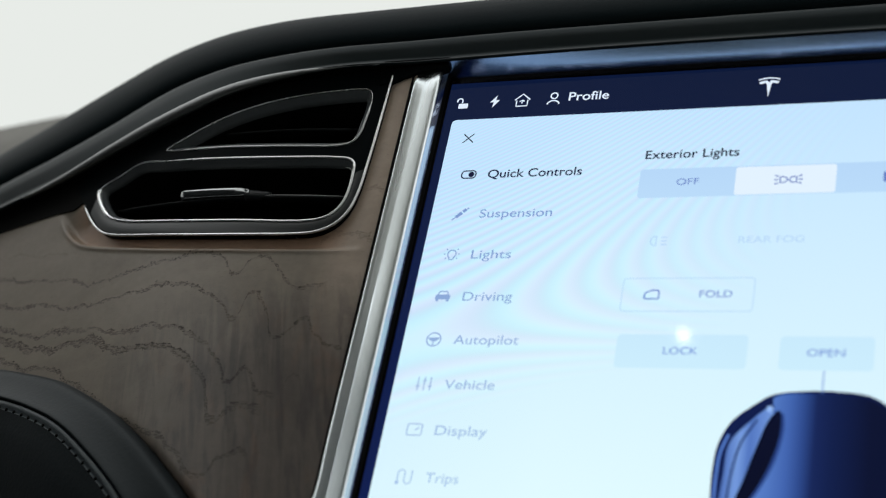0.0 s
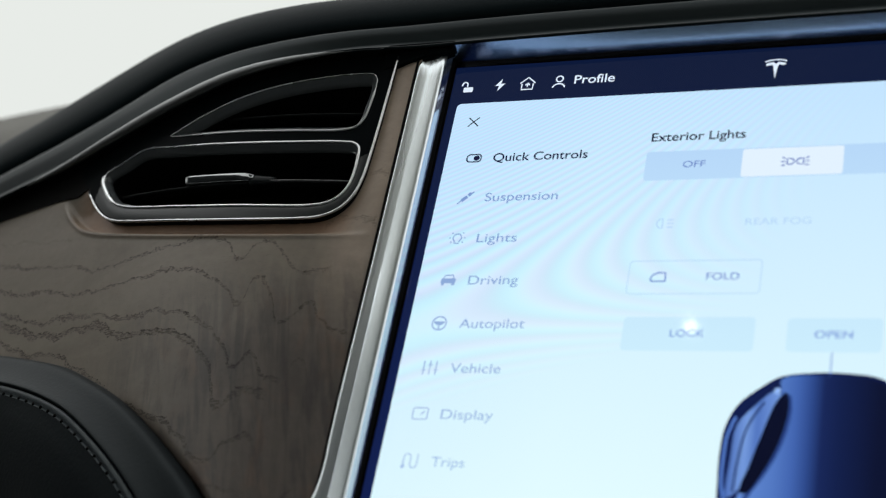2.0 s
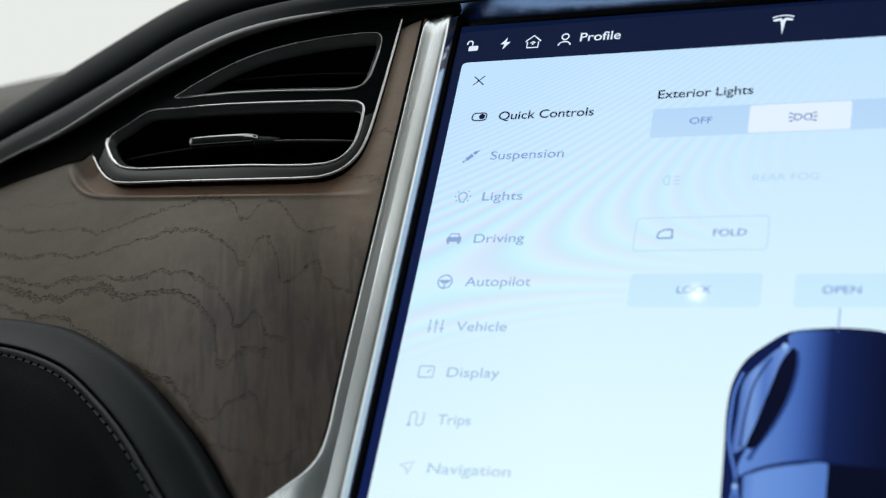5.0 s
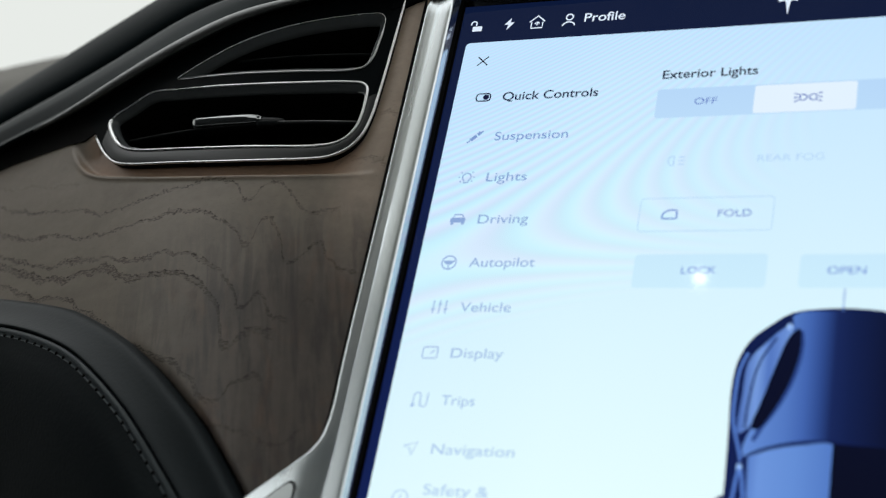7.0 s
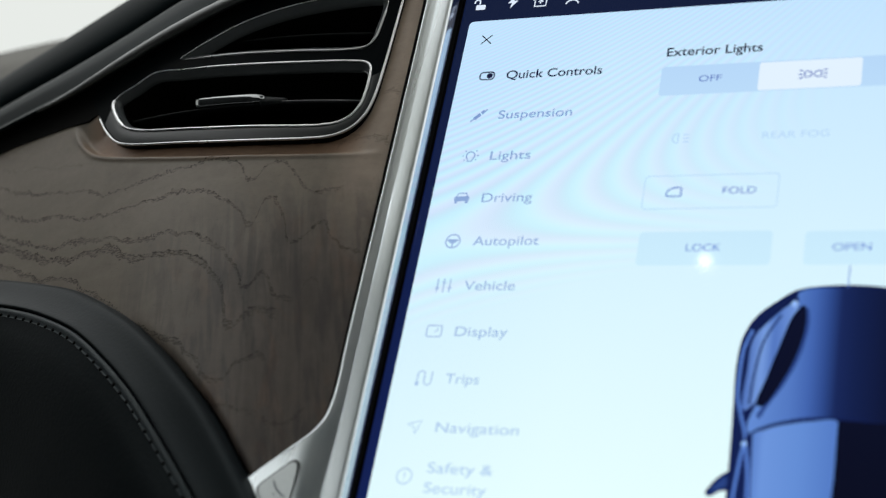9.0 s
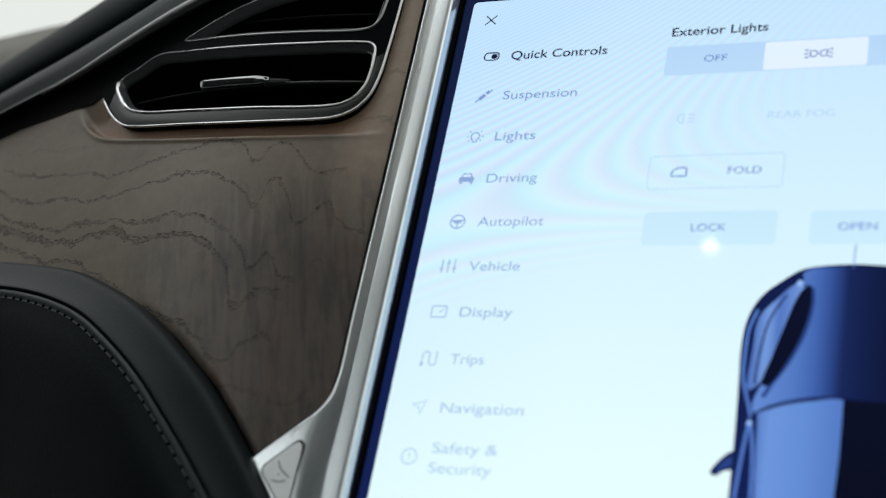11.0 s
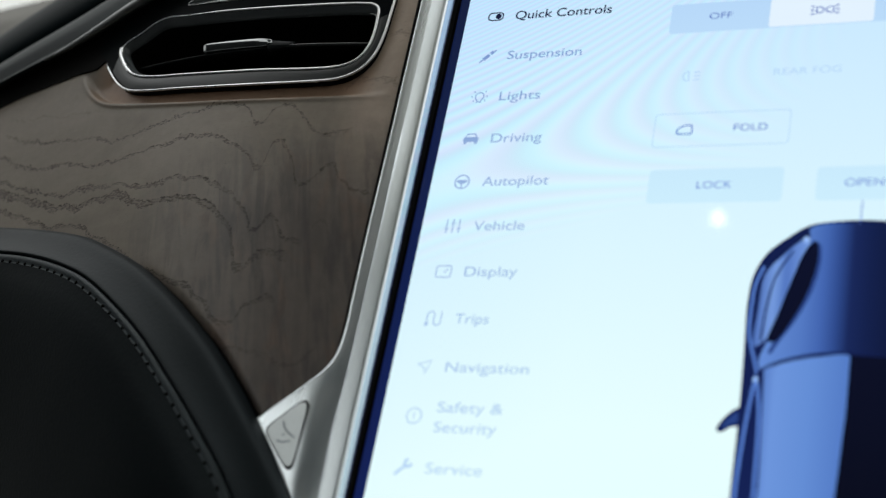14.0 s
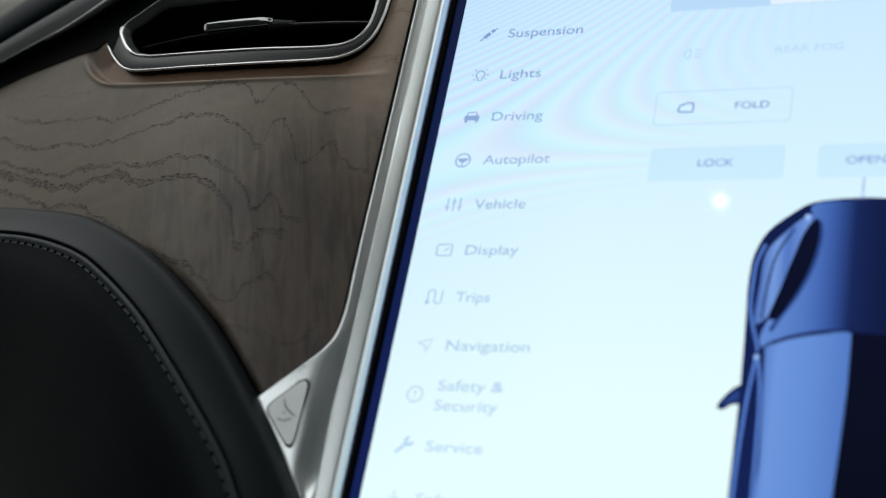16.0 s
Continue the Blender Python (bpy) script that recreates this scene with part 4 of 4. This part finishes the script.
while s < length[-1] - 4:
    i = int(np.searchsorted(length, s))
    q, r = run[i], run[min(i + 4, len(run) - 1)]
    s += 5.2
    if not -200 < q[0] < -15:
        continue
    ang = math.atan2(r[1] - q[1], r[0] - q[0])
    if smesh is None:
        st = part("stitch", sb, DARK, pad, "sunken black stitch")
        smesh = st.data
    else:
        st = new("stitch", smesh)
        st.parent = pad
    st.matrix_basis = Matrix.Translation(Vector((q[0], depth(q[0]) - 11.1, q[1])) * MM) @ Matrix.Rotation(-ang - radians(14), 4, "Y")

# ---- touchscreen ----
screen = thing("touchscreen", "large lit portrait touchscreen showing a car settings page", "touchscreen")
part("bezel_glass", plate([box(-7.5, 237, 15.2, -372, 3)], 0.0, 6.0, follow=False, bevel=0.3), GLASS_BLACK, screen, "black glass border")
display = part("display", sheet(box(-4.0, 232, 11.6, -362, 0.3), -0.06), NAVY, screen, "dark navy picture ground", False)
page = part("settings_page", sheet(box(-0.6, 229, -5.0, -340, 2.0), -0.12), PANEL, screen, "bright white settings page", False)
E1, E2, E3 = -0.18, -0.24, -0.30
# status bar
part("padlock_icon", strokes([arc(0.9, 3.6, 1.0, 0, 185, 10) + [(-0.15, 3.0)], [(1.9, 3.6), (1.9, 2.6)]], 0.55, E1), WHITE_INK, display, smooth=False)
part("padlock_body", sheet(box(0.6, 4.3, 2.3, 0.1, 0.5), E1), WHITE_INK, display, smooth=False)
part("bolt_icon", sheet([(15.3, 5.2), (12.8, 2.2), (14.3, 2.2), (13.9, -0.2), (16.6, 3.1), (15.0, 3.1)], E1), WHITE_INK, display, smooth=False)
part("house_icon", strokes([[(22.4, 2.6), (25.3, 5.2), (28.2, 2.6)], [(23.2, 2.4), (23.2, -0.1), (27.4, -0.1), (27.4, 2.4)], [(25.3, 1.0), (25.3, 2.6), (24.4, 1.8)], [(25.3, 2.6), (26.2, 1.8)]], 0.55, E1), WHITE_INK, display, smooth=False)
part("person_icon", strokes([arc(37.3, 3.7, 1.25, 0, 360, 16), arc(37.3, -0.4, 2.3, 10, 170, 12, 2.0)], 0.55, E1), WHITE_INK, display, smooth=False)
lettering("profile_word", "Profile", 42.9, 1.2, 14.9, 3.6, E1, WHITE_INK, display)
part("emblem", sheet([(110.7, 4.7), (112.4, 5.25), (113.5, 5.35), (114.2, 4.5), (114.9, 5.35), (116.0, 5.25), (117.7, 4.7), (117.2, 3.9), (115.4, 4.3), (115.0, 3.6), (114.2, -1.7), (113.4, 3.6), (113.0, 4.3), (111.2, 3.9)], E1), WHITE_INK, display, smooth=False)
part("emblem_bow", strokes([[(110.5, 5.6), (112.3, 6.2), (114.2, 6.4), (116.1, 6.2), (117.9, 5.6)]], 0.5, E1), WHITE_INK, display, smooth=False)
# menu
part("close_icon", strokes([[(5.4, -11.5), (9.4, -15.3)], [(9.4, -11.5), (5.4, -15.3)]], 0.42, E1), INK, page, smooth=False)
MENU = [("Quick Controls", 34.8, INK), ("Suspension", 26.6, PALE_INK), ("Lights", 14.6, PALE_INK), ("Driving", 17.9, PALE_INK), ("Autopilot", 23.0, PALE_INK), ("Vehicle", 17.6, PALE_INK), ("Display", 18.0, PALE_INK),
        ("Trips", 11.4, PALE_INK), ("Navigation", 27.5, PALE_INK), ("Service", 18.3, PALE_INK), ("Software", 21.5, PALE_INK)]
for i, (word, width, ink) in enumerate(MENU):
    row = i if i < 9 else i + 1
    lettering("menu_word", word, 17.8, -30.9 - 16.57 * row, width, 3.4, E1, ink, page)
lettering("menu_word", "Safety &", 17.8, -30.6 - 16.57 * 9 + 2.9, 21.5, 3.4, E1, PALE_INK, page)
lettering("menu_word", "Security", 17.8, -30.6 - 16.57 * 9 - 3.6, 20.5, 3.4, E1, PALE_INK, page)


def icon(i, runs, width=0.42, solid=(), ink=None):
    z = -29.2 - 16.57 * i
    ink = ink or (INK if i == 0 else PALE_INK)
    part("menu_icon", strokes([[(10.5 + x, z + y) for x, y in r] for r in runs], width, E1), ink, page, smooth=False)
    for o in solid:
        part("menu_icon_fill", sheet([(10.5 + x, z + y) for x, y in o], E1 - 0.02), ink, page, smooth=False)


icon(0, [shut(rounded([(-2.7, 1.55, 1.5), (2.7, 1.55, 1.5), (2.7, -1.55, 1.5), (-2.7, -1.55, 1.5)], 6))], 0.5, [arc(1.0, 0, 1.15, 0, 350, 16)])
icon(1, [[(-2.8, -2.4), (-1.6, -1.4)], [(1.6, 1.3), (2.8, 2.4)]], 0.5, [[(-2.0, -0.9), (-1.0, -1.8), (1.0, 0.0), (0.1, 1.0)], [(0.5, 1.4), (1.3, 0.4), (2.3, 1.3), (1.5, 2.3)]])
icon(2, [arc(0, 0.2, 1.55, -60, 240, 16), [(-0.8, -1.2), (-0.8, -2.0), (0.8, -2.0), (0.8, -1.2)], [(-3.0, 0.2), (-2.4, 0.2)], [(2.4, 0.2), (3.0, 0.2)], [(-2.2, 2.3), (-1.8, 1.9)], [(2.2, 2.3), (1.8, 1.9)],
         [(-2.3, -1.7), (-1.9, -1.3)], [(2.3, -1.7), (1.9, -1.3)]])
icon(3, [[(-2.0, 0.4), (-1.4, 1.9), (1.4, 1.9), (2.0, 0.4)]], 0.5, [rounded([(-2.7, 0.7, 0.6), (2.7, 0.7, 0.6), (2.7, -1.2, 0.4), (-2.7, -1.2, 0.4)], 3), [(-2.4, -1.1), (-1.4, -1.1), (-1.4, -2.0), (-2.4, -2.0)],
         [(1.4, -1.1), (2.4, -1.1), (2.4, -2.0), (1.4, -2.0)]])
icon(4, [arc(0, 0, 2.5, 0, 360, 24), [(0, -0.6), (0, -2.4)]], 0.5, [rounded([(-2.4, 0.7, 0.3), (2.4, 0.7, 0.3), (0.9, -0.7, 0.4), (-0.9, -0.7, 0.4)], 3)])
icon(5, [[(-2.2, -2.5), (-2.2, 2.5)], [(0, -2.5), (0, 2.5)], [(2.2, -2.5), (2.2, 2.5)], [(-2.9, -0.9), (-1.5, -0.9)], [(-0.7, 1.1), (0.7, 1.1)], [(1.5, -0.9), (2.9, -0.9)]])
icon(6, [shut(rounded([(-2.6, 2.0, 0.8), (2.6, 2.0, 0.8), (2.6, -2.0, 0.8), (-2.6, -2.0, 0.8)], 4)), [(0.2, -0.4), (1.5, 0.9)]])
icon(7, [[(-2.4, -2.3), (-2.4, 1.2)] + arc(-1.2, 1.2, 1.2, 180, 0, 8) + arc(1.2, -1.2, 1.2, 180, 360, 8) + [(2.4, 2.4)], arc(-2.4, -2.0, 0.5, 0, 360, 8)])
icon(8, [[(-2.4, 0.6), (2.2, 2.1), (0.5, -2.4), (-0.2, -0.2), (-2.4, 0.6)]])
icon(9, [arc(0, 0, 2.5, 0, 360, 24), [(0, 1.2), (0, -0.4)], [(0, -0.9), (0, -1.3)]])
icon(10, [[(-2.6, -2.5), (0.5, 0.5)], arc(1.3, 1.3, 1.15, 95, 355, 14)], 0.95)
icon(11, [[(0, 2.2), (0, -1.2)], [(-1.4, 0.2), (0, -1.3), (1.4, 0.2)], [(-2.0, -2.2), (2.0, -2.2)]])
# quick controls
lettering("heading_word", "Exterior Lights", 74.5, -25.3, 32.2, 3.4, E1, INK, page)
part("toggle", sheet(box(73.6, 206, -29.6, -41.2, 1.2), E1), BUTTON, page, smooth=False)
part("toggle_on", sheet(box(106.4, 139.2, -30.0, -40.9, 1.0), E2), LIT, page, smooth=False)
lettering("toggle_word", "OFF", 90.4, -36.3, 7.6, 2.5, E2, MID_INK, page, True)
LAMP = [[(0.35, 0.0), (0.9, 1.0), (2.0, 1.35), (3.1, 1.35), (3.1, -1.35), (2.0, -1.35), (0.9, -1.0), (0.35, 0.0)], [(3.8, 1.5), (5.2, 1.9)], [(3.9, 0.0), (5.4, 0.0)], [(3.8, -1.5), (5.2, -1.9)]]
part("lamp_icon", strokes([[(123.9 + k * x * 0.85, -35.5 + z * 0.85) for x, z in r] for k in (-1, 1) for r in LAMP], 0.5, E3), MID_INK, page, smooth=False)
part("toggle_icon", sheet(box(154, 158, -33.5, -37.5, 0.8), E2), MID_INK, page, smooth=False)
lettering("fog_word", "REAR FOG", 120.2, -59.4, 21.0, 2.5, E1, FAINT, page, True)
part("fog_icon", strokes([arc(82.4, -58.2, 1.9, 90, 270, 10) + [(82.4, -56.3)], [(84.0, -56.8), (86.0, -56.8)], [(84.0, -58.2), (86.0, -58.2)], [(84.0, -59.6), (86.0, -59.6)]], 0.45, E1), FAINT, page, smooth=False)
part("fold_button", strokes([shut(box(73.5, 116.5, -72.4, -84.6, 1.4))], 0.35, E1), FAINT, page, smooth=False)
lettering("fold_word", "FOLD", 104.4, -79.5, 10.6, 2.5, E1, MID_INK, page, True)
part("mirror_icon", strokes([shut(rounded([(80.8, -80.0, 0.8), (81.3, -77.8, 1.4), (83.4, -76.8, 1), (85.7, -76.9, 0.4), (85.9, -80.0, 0.4)], 4))], 0.5, E1), MID_INK, page, smooth=False)
part("lock_button", sheet(box(74.2, 116.3, -93.0, -105.0, 1.6), E1), BUTTON, page, smooth=False)
lettering("lock_word", "LOCK", 95.2, -100.0, 11.0, 2.5, E2, MID_INK, page, True)
part("open_button", sheet(box(126.2, 154.6, -93.4, -105.0, 1.6), E1), BUTTON, page, smooth=False)
lettering("open_word", "OPEN", 140.3, -100.2, 11.4, 2.5, E2, MID_INK, page, True)
part("callout_line", strokes([[(140.2, -105.2), (140.1, -113)]], 0.35, E1), MID_INK, page, smooth=False)


# the car's picture, from above
def mirrored(half):
    return half + [(280.2 - x, z) for x, z in half[::-1]]


HALF = [tuple(q) for q in spline([(140, -111.8), (126.1, -113.2), (119.8, -117.2), (113.7, -122.8), (110.4, -130.2), (109.5, -139.4), (109.9, -150.3), (110.2, -157.5), (110.6, -174.9), (110.6, -191.8), (110.6, -240), (112, -290), (122, -316), (140, -318)], 5)]
car = part("car_picture", sheet(mirrored(HALF[:-1]), E1), CAR_EDGE, screen, "dark blue car seen from above", False)
part("bonnet", sheet([tuple(q) for q in spline([(126, -114.2), (140, -112.8), (154, -114.2), (165, -124), (168, -150), (160, -155), (140, -154.4), (126.5, -155.6), (120, -158), (116, -160.5), (114.5, -158), (117.2, -149), (122.5, -131), (126.2, -119)], 4, True)], E2), CAR_BONNET, car, smooth=False)
part("headlamp_glass", sheet([tuple(q) for q in spline([(124.5, -118.2), (118.4, -123.6), (113.9, -129.7), (113.0, -140.1), (112.8, -153.0), (117.0, -149.2), (119.8, -140.0), (122.7, -130.7), (126.4, -120.1)], 4, True)], E3), CAR_LAMP, car, smooth=False)
part("headlamp_shade", sheet([tuple(q) for q in spline([(127.9, -118.6), (125.2, -121.4), (121.8, -131.7), (118.9, -142.1), (116.6, -151.0), (118.6, -151.4), (123.2, -144.0), (126.9, -134.8), (128.8, -124.4)], 4, True)], E3 - 0.02), CAR_DARK, car, smooth=False)
part("headlamp_soft_edge", strokes([spline([(128.6, -119.6), (129.2, -124.4), (127.4, -134.8), (123.6, -144.0), (119.4, -151.0), (117.4, -155.0)], 5)], 1.3, E3 - 0.01), CAR_SOFT, car, smooth=False)
part("headlamp_glint", sheet(arc(125.0, -118.2, 1.1, 0, 350, 12), E3 - 0.04), CAR_GLINT, car, smooth=False)
part("lamp_line", strokes([spline([(121.5, -122), (117.2, -130), (115.2, -141), (114.6, -151)], 5)], 0.6, E3 - 0.03), CAR_EDGE, car, smooth=False)
part("wing_glint", strokes([spline([(113.4, -127.0), (111.4, -133), (110.9, -140), (111.0, -148.4), (111.9, -152.4), (113.6, -158), (114.5, -161.5)], 5)], 0.9, E3), CAR_MID, car, smooth=False)
part("windscreen", sheet([tuple(q) for q in spline([(116.4, -160.3), (121.4, -158.0), (126.7, -156.6), (133, -155.6), (140.2, -155.3), (140.2, -172), (139.4, -189), (138.6, -203), (137, -240), (119.5, -240), (118.2, -195), (117.4, -178)], 3)], E3), CAR_LIGHT, car, smooth=False)
part("roof", sheet([(140.2, -155.1), (168, -156), (166, -240), (137, -240), (138.6, -203), (139.4, -189), (140.2, -172)], E3 - 0.02), CAR_DARK, car, smooth=False)
part("bonnet_line", strokes([spline([(113.6, -163), (116.6, -159.6), (121.4, -157.3), (126.7, -155.8), (132.9, -154.8), (140.4, -154.5)], 6)], 0.75, E3 - 0.04), CAR_EDGE, car, smooth=False)
part("pillar_glint", strokes([spline([(114.4, -161.5), (113.6, -168), (112.6, -180), (111.9, -195), (111.6, -240)], 4), spline([(114.8, -164), (116.1, -172), (116.9, -190), (117.4, -240)], 4)], 1.0, E3 - 0.04), CAR_MID, car, smooth=False)
part("pillar_spark", sheet(arc(114.3, -163.2, 0.9, 0, 350, 10), E3 - 0.06), CAR_GLINT, car, smooth=False)
part("mirror_glass", sheet([tuple(q) for q in spline([(110.2, -173.4), (107.9, -175.2), (106.0, -178.4), (108.6, -177.2), (110.4, -176.4)], 4, True)], E2 - 0.02), CAR_SOFT, car, smooth=False)
part("wing_mirror", sheet([tuple(q) for q in spline([(110.6, -172.0), (107.4, -174.2), (104.6, -178.8), (106.0, -179.6), (108.6, -178.0), (110.8, -177.4)], 4, True)], E2), CAR_EDGE, car, smooth=False)

# ---- small lamp in the headliner, mirrored in the screen's glass ----
lamp = thing("reading_lamp", "small round lit reading lamp in the light cream headliner", "lamp", at=Matrix.Translation(DASH @ Vector((-0.0929, -0.6758, 0.2653))))
m, t, p = nodes_of("lamp_light")
p.inputs["Emission Color"].default_value = (1.0, 0.93, 0.82, 1)
p.inputs["Emission Strength"].default_value = 125.0
bm = bmesh.new()
bmesh.ops.create_uvsphere(bm, u_segments=20, v_segments=10, radius=0.0034)
part("bulb", bm, m, lamp, "glowing lamp lens")
bm = bmesh.new()
bmesh.ops.create_cone(bm, cap_ends=False, segments=28, radius1=0.011, radius2=0.016, depth=0.05)
for v in bm.verts:
    v.co.z += 0.02
part("socket", bm, SOFT, lamp)
